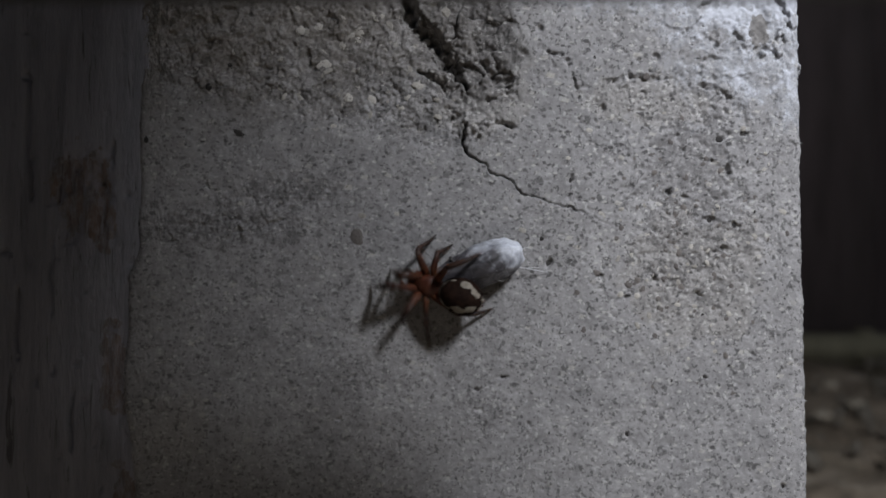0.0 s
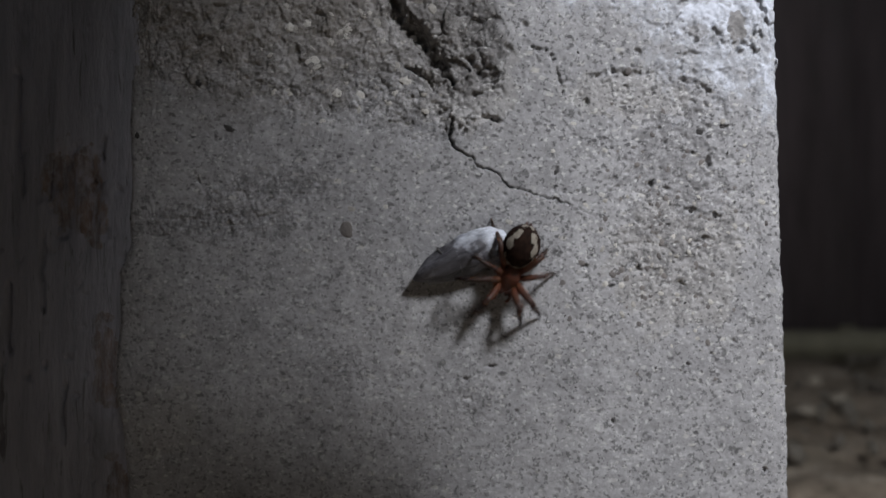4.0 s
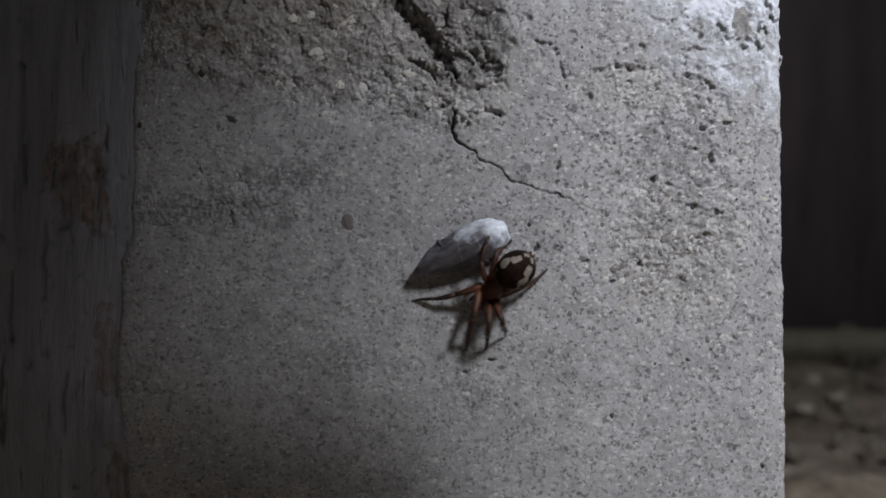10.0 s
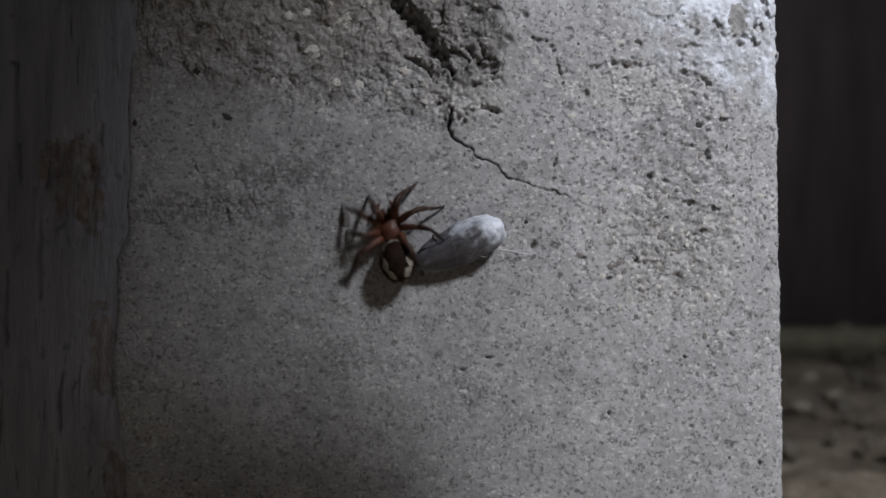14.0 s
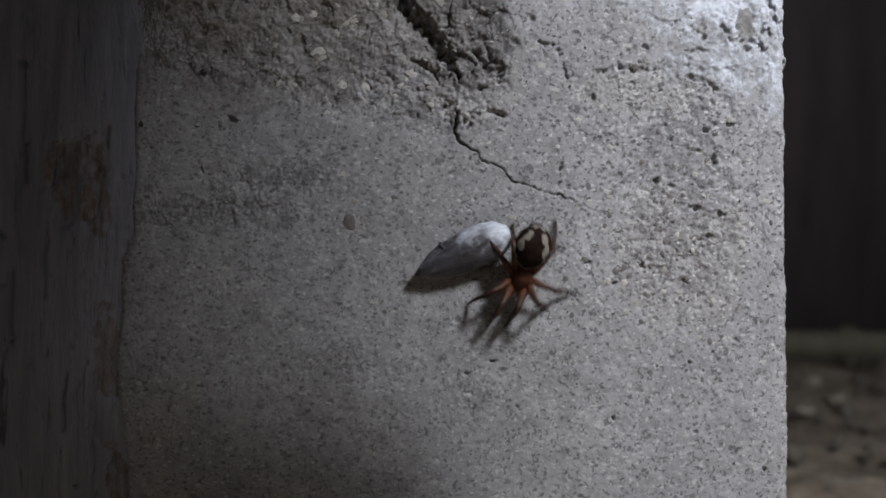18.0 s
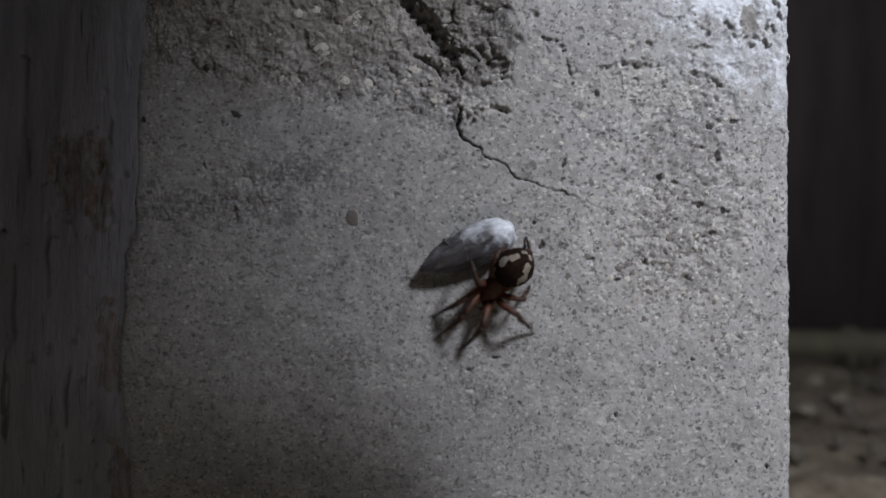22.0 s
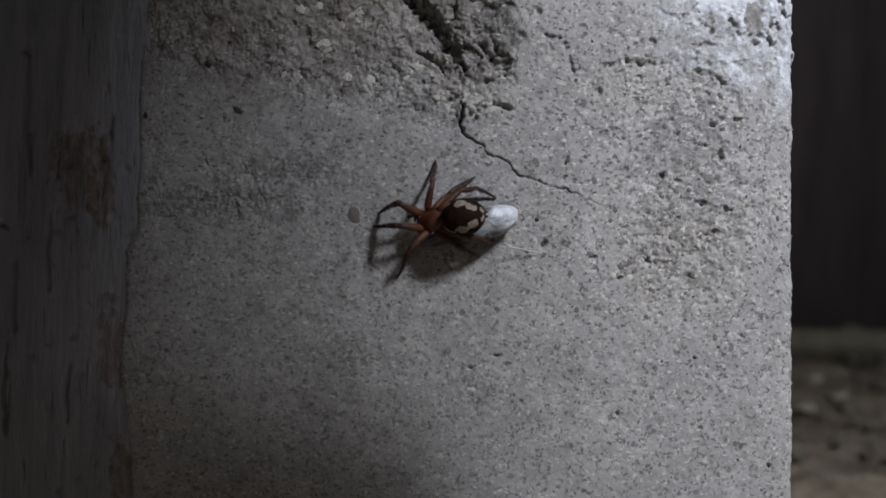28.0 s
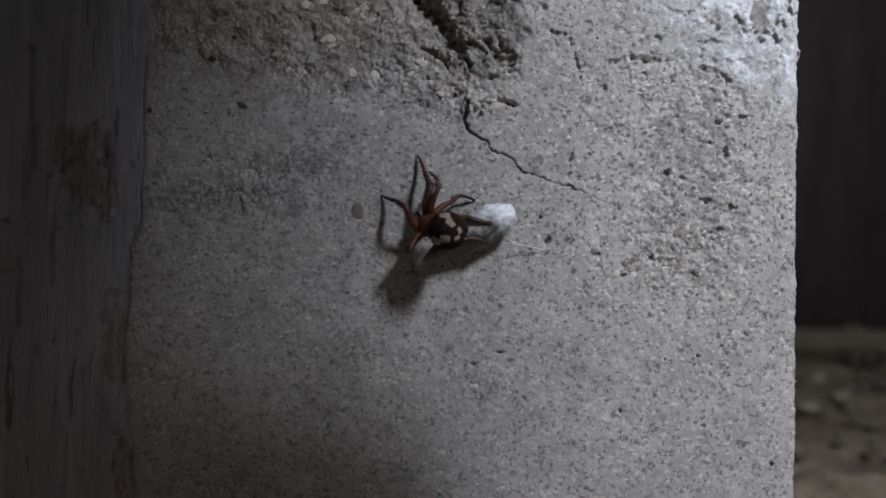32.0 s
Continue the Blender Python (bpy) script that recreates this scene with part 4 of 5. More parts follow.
def hairy(bm, count, length, seed, lean=0.5):
    """Adds fine bristles, thin three-sided spikes, to a body."""
    r = random.Random(seed)
    faces = bm.faces[:]
    bm.normal_update()
    sizes = np.cumsum([f.calc_area() for f in faces])
    for _ in range(count):
        f = faces[min(len(faces) - 1, int(np.searchsorted(sizes, r.random() * sizes[-1])))]
        p, n = f.calc_center_median(), f.normal.copy()
        a, b = f.verts[0].co - p, f.verts[1].co - p
        p = p + a * r.uniform(-0.5, 0.5) + b * r.uniform(-0.5, 0.5)
        d = (n + Vector((lean + r.uniform(-0.3, 0.3), r.uniform(-0.3, 0.3), r.uniform(-0.3, 0.3)))).normalized()
        side = d.orthogonal().normalized()
        other = d.cross(side)
        ring = [bm.verts.new(p + (side * math.cos(q) + other * math.sin(q)) * 0.026 * MM) for q in (0, 2.09, 4.19)]
        tip = bm.verts.new(p + d * length * r.uniform(0.6, 1.2) * MM)
        for k in range(3):
            bm.faces.new((ring[k], ring[(k + 1) % 3], tip))
    return bm


def build_spider():
    spider = thing("spider", (0, 0, 0), "red-brown spider with dark cream-marked abdomen walking on concrete", "spider")
    head = part("cephalothorax", hairy(spindle(4.5, 1.6, 1.1, lambda s: (math.sin(math.pi * (0.05 + 0.9 * s)) ** 0.6) * (1.0 - 0.38 * max(0, s - 0.45) / 0.55), 24, 20, 0.09), 90, 0.4, 5), CARAPACE, spider, "glossy red-brown head and back shield")
    for x, y, z in ((2.05, 0.22, 0.62), (2.05, -0.22, 0.62), (1.95, 0.52, 0.52), (1.95, -0.52, 0.52)):
        bm = bmesh.new()
        bmesh.ops.create_icosphere(bm, subdivisions=2, radius=0.16 * MM, matrix=Matrix.Translation((x * MM, y * MM, z * MM)))
        part("eye", bm, JAW, head, "small black glossy eye")
    for y in (0.42, -0.42):
        part("jaw", tube(((2.1, y, 0.1), (2.6, y * 1.1, -0.4), (2.7, y, -1.1), (2.6, y * 0.6, -1.5)), (0.38, 0.42, 0.34, 0.1)), JAW, head)
        part("feeler", tube(((2.0, y * 1.6, 0.0), (2.8, y * 2.4, 0.35), (3.5, y * 2.2, 0.0), (3.9, y * 1.6, -0.7)), (0.22, 0.22, 0.26, 0.12)), CARAPACE, head)
    part("waist", tube(((-1.9, 0, 0.1), (-2.2, 0, 0.12), (-2.7, 0, 0.12)), (0.45, 0.36, 0.45)), CARAPACE, spider)
    bm = spindle(2 * AXES[0], AXES[1], AXES[2], lambda s: math.sin(math.acos(max(-1, min(1, 1 - 2 * s)))), 32, 28, 0.05, 2)
    hairy(bm, 260, 0.42, 3, -0.5)
    belly = part("abdomen", bm, ABDOMEN, spider, "round dark brown abdomen with cream marks")
    belly.location = [v * MM for v in BACK]
    # cream crescent round the front, two pairs of blotches behind it
    rows = []
    for i in range(25):
        t = -74 + 148 * i / 24
        w = 6.5 * (1 - abs(t) / 120) * (1 + 0.55 * math.sin(t * 0.19))
        c = 60 + 6 * math.cos(radians(t * 1.7))
        rows.append([(t, c - w), (t, c), (t, c + w)])
    part("pale_crescent", dome_patch(AXES, rows, 1.012), CREAM, belly, "cream crescent across the front")
    for side in (1, -1):
        for t0, f0, rt, rf in ((100, 47, 22, 17), (143, 52, 17, 16), (168, 78, 7, 9)):
            rows = []
            for i in range(7):
                k = (i / 6) * 2 - 1
                half = math.sqrt(max(0.03, 1 - k * k))
                rows.append([(side * (t0 + rt * half * j + 5 * math.sin(3 * k + j)), f0 + rf * k) for j in (-1, -0.5, 0, 0.5, 1)])
            part("pale_spot", dome_patch(AXES, rows, 1.014), CREAM, belly, "cream blotch")
    for y in (0.3, -0.3):
        part("spinneret", tube(((-2.5, y, -0.6), (-3.0, y, -0.8), (-3.3, y * 0.8, -0.85)), (0.3, 0.26, 0.1)), JAW, belly)
    legs = {}
    amber, brown, dark = (0.105, 0.034, 0.016), (0.036, 0.017, 0.012), (0.018, 0.012, 0.010)
    thick = (1.28, 1.16, 1.04, 1.24)
    for n in range(4):
        mats = (leg_material("amber_femur", amber, brown, FEMUR[n] * MM), leg_material("brown_tibia", brown, (0.026, 0.015, 0.012), TIBIA[n] * MM), leg_material("dark_foot", (0.026, 0.015, 0.012), dark, FOOT[n] * MM))
        for side in ("left", "right"):
            made = []
            for name, length, radii, mat in (("femur", FEMUR[n], (0.36, 0.46, 0.42, 0.35, 0.30), mats[0]), ("tibia", TIBIA[n], (0.30, 0.34, 0.31, 0.27, 0.22), mats[1]), ("metatarsus", FOOT[n], (0.22, 0.22, 0.19, 0.15, 0.07), mats[2])):
                bow = {"femur": 0.26, "tibia": 0.14, "metatarsus": -0.14}[name]
                pts = [(length * q, 0, bow * math.sin(math.pi * q)) for q in (-0.02, 0.25, 0.5, 0.75, 1.02)]
                made.append(part(name, hairy(tube(pts, [v * thick[n] for v in radii], 10), {"femur": 55, "tibia": 60, "metatarsus": 55}[name], {"femur": 0.55, "tibia": 0.62, "metatarsus": 0.5}[name], 7 * n + len(name)), mat, spider))
            legs[side, n + 1] = made
    return spider, legs


prey = build_prey()
build_threads()
spider, legs = build_spider()


# ---- what moves ----
# spider: seconds, place on the face in millimetres, heading and lift of the abdomen in degrees
BODY_ROWS = [
    (0, -3.50, -2.99, 161, 10), (0.2, -5.26, -0.08, 114, 13), (0.4, -6.42, 1.70, 99, 4), (0.6, -3.11, 6.19, 57, 4),
    (0.8, 1.51, 8.36, 39, 8), (1, 4.67, 6.86, 18, 4), (1.2, 7.60, 5.94, 4, 16), (1.4, 11.70, 3.76, -17, 17),
    (1.6, 9.76, -2.49, -94, 12), (1.8, 7.16, -4.79, -119, 27), (2, 3.22, -6.95, -148, 25), (2.2, -1.82, -5.53, -171, 24),
    (2.4, -5.28, -2.07, -203, 4), (2.6, -4.91, -1.14, -237, 29), (2.8, -8.17, 2.09, -261, 15), (3, -4.66, 4.82, -285, 4),
    (3.2, 1.17, 7.12, -323, 5), (3.5, 9.26, 6.60, -351, 20), (3.7, 12.39, 4.13, -377, 18), (3.9, 10.76, -1.87, -453, 14),
    (4.1, 7.98, -4.30, -479, 27), (4.3, 4.10, -6.18, -506, 26), (4.5, -0.94, -4.85, -531, 24), (4.7, -4.25, -1.93, -561, 12),
    (4.9, -6.06, 0.50, -614, 20), (5.1, -7.09, 2.76, -621, 14), (5.3, -5.52, 5.81, -641, 10), (5.5, -2.30, 7.68, -663, 4),
    (5.8, 5.66, 6.13, -695, 4), (6, 7.28, 5.92, -708, 4), (6.4, 12.84, 1.41, -748, 20), (6.7, 10.23, -6.28, -822, 16),
    (7, 6.66, -6.75, -836, 29), (7.3, -0.18, -4.65, -887, 23), (7.6, -2.34, -3.69, -899, 24), (8, -3.87, -2.35, -943, 19),
    (8.2, -5.20, -4.13, -943, 30), (8.5, -5.96, 3.42, -998, 4), (8.8, 2.27, 5.22, -1045, 4), (9, 4.53, 6.13, -1057, 10),
    (9.4, 11.04, 4.37, -1091, 19), (9.7, 10.69, -1.85, -1188, 8), (10, 6.94, -5.95, -1216, 31), (10.3, 2.80, -5.54, -1234, 22),
    (10.6, 0.35, -6.04, -1243, 24), (11, -1.96, -3.50, -1268, 28), (11.2, -2.28, -4.27, -1267, 24), (11.5, -3.68, -1.75, -1311, 15),
    (11.8, -4.24, 2.97, -1358, 4), (12, -0.26, 5.31, -1391, 4), (12.4, 8.99, 6.15, -1423, 21), (12.7, 13.35, -0.23, -1486, 13),
    (13, 11.12, -7.06, -1546, 27), (13.3, 3.91, -6.69, -1585, 26), (13.6, -3.55, -3.62, -1631, 9), (14, -6.96, 2.40, -1696, 8),
    (14.2, -2.13, 7.07, -1747, 4), (14.5, 5.51, 6.99, -1785, 4), (14.8, 9.75, 6.38, -1798, 18), (15.1, 12.43, 0.49, -1857, 11),
    (15.4, 9.47, -6.06, -1916, 23), (15.7, 2.54, -6.40, -1952, 26), (16, -4.56, -3.86, -1992, 10), (16.3, -7.65, -0.67, -2038, 23),
    (16.5, -8.10, -0.34, -2042, 16), (16.8, -4.86, 4.07, -2084, 4), (17, 0.28, 5.08, -2113, 4), (17.4, 5.79, 5.34, -2130, 4),
    (17.7, 11.02, 4.23, -2167, 28), (18, 10.80, -4.16, -2266, 21), (18.3, 6.76, -6.84, -2287, 23), (18.6, 0.83, -5.13, -2335, 24),
    (19, -2.35, -2.89, -2355, 30), (19.2, -3.37, -4.78, -2346, 17), (19.5, -4.04, -3.84, -2382, 26), (19.8, -6.75, -3.08, -2415, 24),
    (20, -5.48, 2.07, -2450, 4), (20.4, 0.55, 5.27, -2480, 13), (20.7, 3.65, 5.30, -2500, 20), (21, 6.79, 5.73, -2502, 7),
    (21.3, 11.10, 5.18, -2514, 24), (21.6, 12.29, -2.15, -2590, 6), (22, 6.31, -6.23, -2652, 31), (22.2, 4.56, -5.18, -2671, 26),
    (22.5, 2.20, -5.50, -2679, 28), (22.8, -0.16, -5.15, -2698, 20), (23, -0.56, -5.55, -2699, 22), (23.6, -0.74, -5.71, -2692, 18),
    (24, -0.08, -4.07, -2673, 40), (24.3, -0.51, -3.32, -2673, 32), (24.6, 1.35, -6.00, -2644, 35), (25, 0.77, -5.90, -2638, 27),
    (25.5, 0.73, -7.23, -2629, 34), (26.2, 0.40, -4.76, -2651, 33), (26.9, -0.67, 0.36, -2677, 33), (27.5, -1.29, 4.64, -2697, 34),
    (27.8, -2.13, 4.05, -2698, 29), (28, -2.46, 2.86, -2693, 28), (28.4, -2.47, 0.73, -2693, 32), (29, -2.46, 0.67, -2684, 36),
    (29.4, -2.57, 0.68, -2690, 38), (30, -1.67, 0.97, -2703, 31), (30.5, -3.12, 0.70, -2698, 32), (31, -1.68, 1.56, -2702, 40),
    (31.5, -2.56, 1.23, -2706, 36), (32, -3.50, 1.83, -2718, 55),
]
LEG_ROWS = {}
LEG_ROWS['left', 1] = [
    (0, 4.2, 1.6, 7.7, 3.1), (1, 3.2, 2.6, 6.6, 4.3), (2, 2.1, 3.1, 4.1, 6.1), (3, 1.8, 1.5, 3.6, 2.8), (6, 3.0, 2.6, 7.6, 3.2),
    (6.5, 2.9, 5.0, 4.3, 8.2), (7, 3.7, 0.9, 7.4, 2.4), (7.5, 5.2, 2.6, 8.4, 3.9), (8, 3.4, 3.5, 6.2, 6.0), (8.5, 3.5, 2.6, 5.3, 3.8),
    (9, 3.1, 2.7, 6.5, 3.4), (9.5, 1.9, 5.4, 2.3, 8.8), (10, 3.4, 3.0, 6.7, 6.1), (10.5, 2.5, 4.1, 3.4, 6.6), (11, 1.3, 4.0, 3.7, 8.1),
    (11.5, 0.7, 6.0, 0.1, 10.0), (12, 1.8, 2.4, 3.4, 4.6), (13, 3.7, 0.1, 9.1, 0.8), (14, 3.0, 1.3, 5.2, 2.1), (17, 2.6, 4.1, 4.0, 8.5),
    (17.5, 2.9, 5.1, 4.3, 8.3), (18, 4.2, 0.4, 7.6, 0.1), (18.5, 5.3, 3.7, 8.6, 5.9), (19, 3.9, 4.6, 5.4, 7.9), (19.5, 4.4, 4.2, 6.9, 6.7),
    (20, 1.4, 2.1, 2.4, 4.0), (20.5, 0.7, 5.9, 0.1, 9.8), (21, 2.3, 4.6, 2.7, 8.9), (21.5, 4.3, 3.3, 6.7, 5.1), (22, 5.5, 2.9, 9.6, 2.9),
    (22.5, 5.5, 3.8, 8.9, 6.0), (23, 1.9, 5.1, 2.5, 8.5), (24, 4.7, -0.5, 8.4, -2.7), (25, 3.6, 0.5, 7.5, 2.4), (28, 4.7, 0.2, 8.6, -0.2),
    (29, 3.2, 3.3, 8.8, 5.9), (30, 2.7, 4.0, 6.5, 7.4), (31, 4.2, 2.4, 8.5, 5.1), (32, 3.9, -1.6, 7.9, -1.7),
]
LEG_ROWS['left', 2] = [
    (0, 1.3, 3.9, 2.0, 7.4), (1, 1.8, 2.1, 3.9, 3.4), (2, 0.4, 4.8, -0.2, 8.5), (3, 2.9, 5.4, 3.9, 8.3), (6, -0.3, 6.0, -2.6, 7.9),
    (6.5, 2.5, 3.8, 4.2, 5.7), (7, 1.4, 2.9, 4.7, 6.0), (7.5, 2.2, 4.6, 3.5, 7.3), (8, -0.7, 4.6, -0.8, 8.6), (8.5, 2.2, 5.1, 3.5, 8.2),
    (9, 0.6, 3.4, 2.6, 5.1), (9.5, 2.0, 4.0, 3.2, 6.0), (10, 1.6, 3.6, 3.3, 6.6), (10.5, -0.3, 4.2, -1.0, 6.4), (11, -2.1, 6.2, -5.6, 8.6),
    (11.5, -1.7, 5.3, -3.5, 8.5), (12, 1.8, 5.1, 1.9, 8.2), (13, 0.7, 3.8, -1.4, 8.4), (14, 2.7, 3.4, 5.0, 6.2), (17, 1.6, 5.5, 3.2, 8.0),
    (17.5, 0.4, 4.6, 0.3, 7.2), (18, 2.0, 2.3, 3.3, 5.0), (18.5, 2.9, 3.6, 4.8, 5.4), (19, -1.1, 6.1, -2.5, 8.6), (19.5, 1.7, 4.6, 2.6, 7.2),
    (20, 0.8, 5.5, 1.0, 8.9), (20.5, -1.5, 4.8, -3.2, 7.6), (21, 0.8, 4.9, 0.3, 7.6), (21.5, 0.9, 3.3, 1.1, 4.8), (22, 0.1, 4.5, 0.5, 9.2),
    (22.5, 1.5, 4.5, 2.4, 7.1), (23, -3.1, 5.2, -7.8, 7.8), (24, 3.7, 4.3, 6.7, 7.5), (25, 2.0, 3.9, 5.6, 6.9), (28, 3.1, 3.5, 6.0, 7.7),
    (29, 1.1, 5.6, 2.8, 10.4), (30, -0.4, 6.8, 0.1, 11.2), (31, -2.8, 5.6, -5.7, 7.6), (32, 0.2, 2.4, 2.1, 4.8),
]
LEG_ROWS['left', 3] = [
    (0, -1.7, 6.2, -3.6, 9.3), (1, -1.8, 5.6, -3.6, 6.5), (2, -5.1, 3.9, -9.9, 1.7), (3, -2.1, 4.8, -5.3, 7.0), (6, -3.8, 5.4, -7.7, 5.3),
    (6.5, -1.8, 3.9, -3.0, 6.0), (7, -1.8, 3.1, -2.8, 5.8), (7.5, -1.2, 5.4, -2.0, 8.6), (8, -4.9, 3.9, -6.1, 6.1), (8.5, -0.8, 4.9, -1.1, 7.7),
    (9, -1.8, 5.7, -5.5, 9.3), (9.5, -4.2, 1.2, -7.3, 1.1), (10, -4.0, 3.7, -8.7, 3.7), (10.5, -4.2, 2.6, -7.3, 3.7), (11, -4.2, 4.7, -6.8, 3.5),
    (11.5, -3.7, 4.3, -6.4, 6.7), (12, -4.6, 6.2, -8.7, 7.2), (13, -2.4, 3.2, -7.1, 3.1), (14, -0.4, 4.2, 1.3, 6.4), (17, -5.0, 6.2, -9.2, 7.8),
    (17.5, -3.1, 2.4, -5.3, 3.2), (18, 0.1, 4.0, -0.1, 8.5), (18.5, -2.8, 3.2, -4.8, 4.6), (19, -4.0, 4.9, -6.8, 4.7), (19.5, -2.1, 3.6, -3.6, 5.5),
    (20, -2.0, 2.5, -4.1, 4.3), (20.5, -3.1, 3.1, -5.4, 4.6), (21, -4.8, 4.3, -10.9, 3.0), (21.5, -3.3, 5.3, -5.7, 8.5), (22, -1.8, 4.0, -4.3, 3.9),
    (22.5, -1.1, 5.4, -1.8, 8.6), (23, -5.0, 3.4, -8.1, 2.1), (24, 0.1, 5.4, -0.9, 8.7), (25, -2.6, 5.2, -4.3, 9.8), (28, -3.6, 4.3, -6.3, 5.6),
    (29, -6.8, 5.4, -9.7, 4.7), (30, -6.8, 5.0, -8.6, 2.3), (31, -6.6, 4.6, -8.8, 1.3), (32, -4.3, -0.9, -4.5, 2.0),
]
LEG_ROWS['left', 4] = [
    (0, -6.3, 2.7, -9.8, 0.4), (1, -7.3, 2.2, -11.4, -1.5), (2, -6.4, 2.7, -9.3, -2.2), (3, -7.3, 4.3, -12.8, 4.2), (6, -8.6, 1.9, -12.5, -3.2),
    (6.5, -6.0, 1.4, -10.0, 1.6), (7, -5.1, 3.1, -10.0, 0.7), (7.5, -4.7, 0.3, -7.6, -0.4), (8, -7.0, 0.8, -7.9, -2.8), (8.5, -4.4, 2.3, -7.1, 3.2),
    (9, -8.3, 2.8, -12.5, -0.3), (9.5, -5.3, -1.3, -8.6, -3.2), (10, -4.7, 2.5, -6.4, 0.2), (10.5, -5.9, 0.1, -9.8, -0.7), (11, -7.9, 2.2, -8.8, -1.5),
    (11.5, -5.1, -0.2, -8.3, -1.4), (12, -5.2, 3.1, -8.3, 4.1), (13, -6.2, 0.5, -11.3, -3.6), (14, -2.7, 5.3, -6.9, 8.3), (17, -5.9, 3.7, -8.9, 3.3),
    (17.5, -6.0, 2.3, -9.9, 3.2), (18, -5.3, 3.2, -9.8, 2.7), (18.5, -5.5, -0.4, -9.0, -1.6), (19, -6.5, 3.4, -9.3, -1.3), (19.5, -4.9, 0.1, -7.9, -0.7),
    (20, -4.6, 2.7, -8.0, 3.2), (20.5, -4.8, 1.4, -7.7, 1.5), (21, -5.8, 2.0, -9.6, -0.6), (21.5, -5.2, -1.6, -8.6, -3.9), (22, -5.8, 2.8, -9.0, -1.2),
    (22.5, -5.0, -0.7, -8.1, -2.2), (23, -7.7, 1.9, -8.7, -4.3), (24, -4.8, 4.4, -9.0, 1.8), (25, -3.6, 4.1, -5.7, 4.0), (28, -6.1, 3.4, -8.8, 4.0),
    (29, -6.2, 1.6, -8.7, 0.7), (30, -6.9, 1.8, -9.6, 1.0), (31, -6.6, 1.8, -8.5, -0.3), (32, -6.9, -0.1, -10.2, -0.8),
]
LEG_ROWS['right', 1] = [
    (0, 3.5, -0.1, 5.8, 0.0), (1, 4.8, -2.3, 6.6, -3.8), (2, 5.1, 2.5, 8.2, 4.9), (3, 4.4, -1.9, 6.5, -4.0), (6, 3.7, 0.8, 4.9, -1.6),
    (6.5, 4.4, -2.1, 6.9, -2.8), (7, 4.5, -0.7, 9.2, 0.3), (7.5, 6.2, -2.1, 10.2, -2.8), (8, 2.8, 2.0, 4.5, 4.7), (8.5, 4.7, -1.3, 7.4, -1.4),
    (9, 4.6, 1.0, 6.0, -0.3), (9.5, 3.5, 0.3, 5.3, 1.4), (10, 5.6, 1.6, 8.7, 4.2), (10.5, 4.7, -0.1, 7.5, 0.8), (11, 4.4, 1.4, 8.7, 0.7),
    (11.5, 5.1, -0.1, 8.2, 0.7), (12, 5.0, 0.7, 7.5, -1.0), (13, 4.2, -1.5, 6.3, -2.1), (14, 3.2, -1.8, 5.6, -5.2), (17, 5.5, -1.9, 8.1, -4.9),
    (17.5, 6.0, -1.7, 9.9, -2.2), (18, 4.9, -2.0, 9.1, -2.5), (18.5, 4.7, -3.3, 7.5, -5.1), (19, 4.5, 0.4, 9.3, -1.1), (19.5, 5.7, 0.4, 9.3, 1.7),
    (20, 5.4, -0.8, 9.4, -4.1), (20.5, 4.8, -0.9, 7.6, -0.6), (21, 4.3, -0.7, 6.0, -3.3), (21.5, 3.8, 0.2, 5.8, 1.4), (22, 6.0, -0.3, 10.8, -0.8),
    (22.5, 5.8, -0.9, 9.4, -0.8), (23, 4.9, 2.2, 6.7, 0.1), (24, 2.7, -3.7, 3.2, -6.9), (25, 2.9, -1.9, 9.1, -2.7), (28, 4.5, -3.2, 7.7, -1.9),
    (29, 3.9, -3.6, 6.1, -5.8), (30, 4.2, -1.8, 8.3, -3.2), (31, 4.7, -2.6, 8.3, -2.9), (32, 1.1, -4.8, 4.9, -9.0),
]
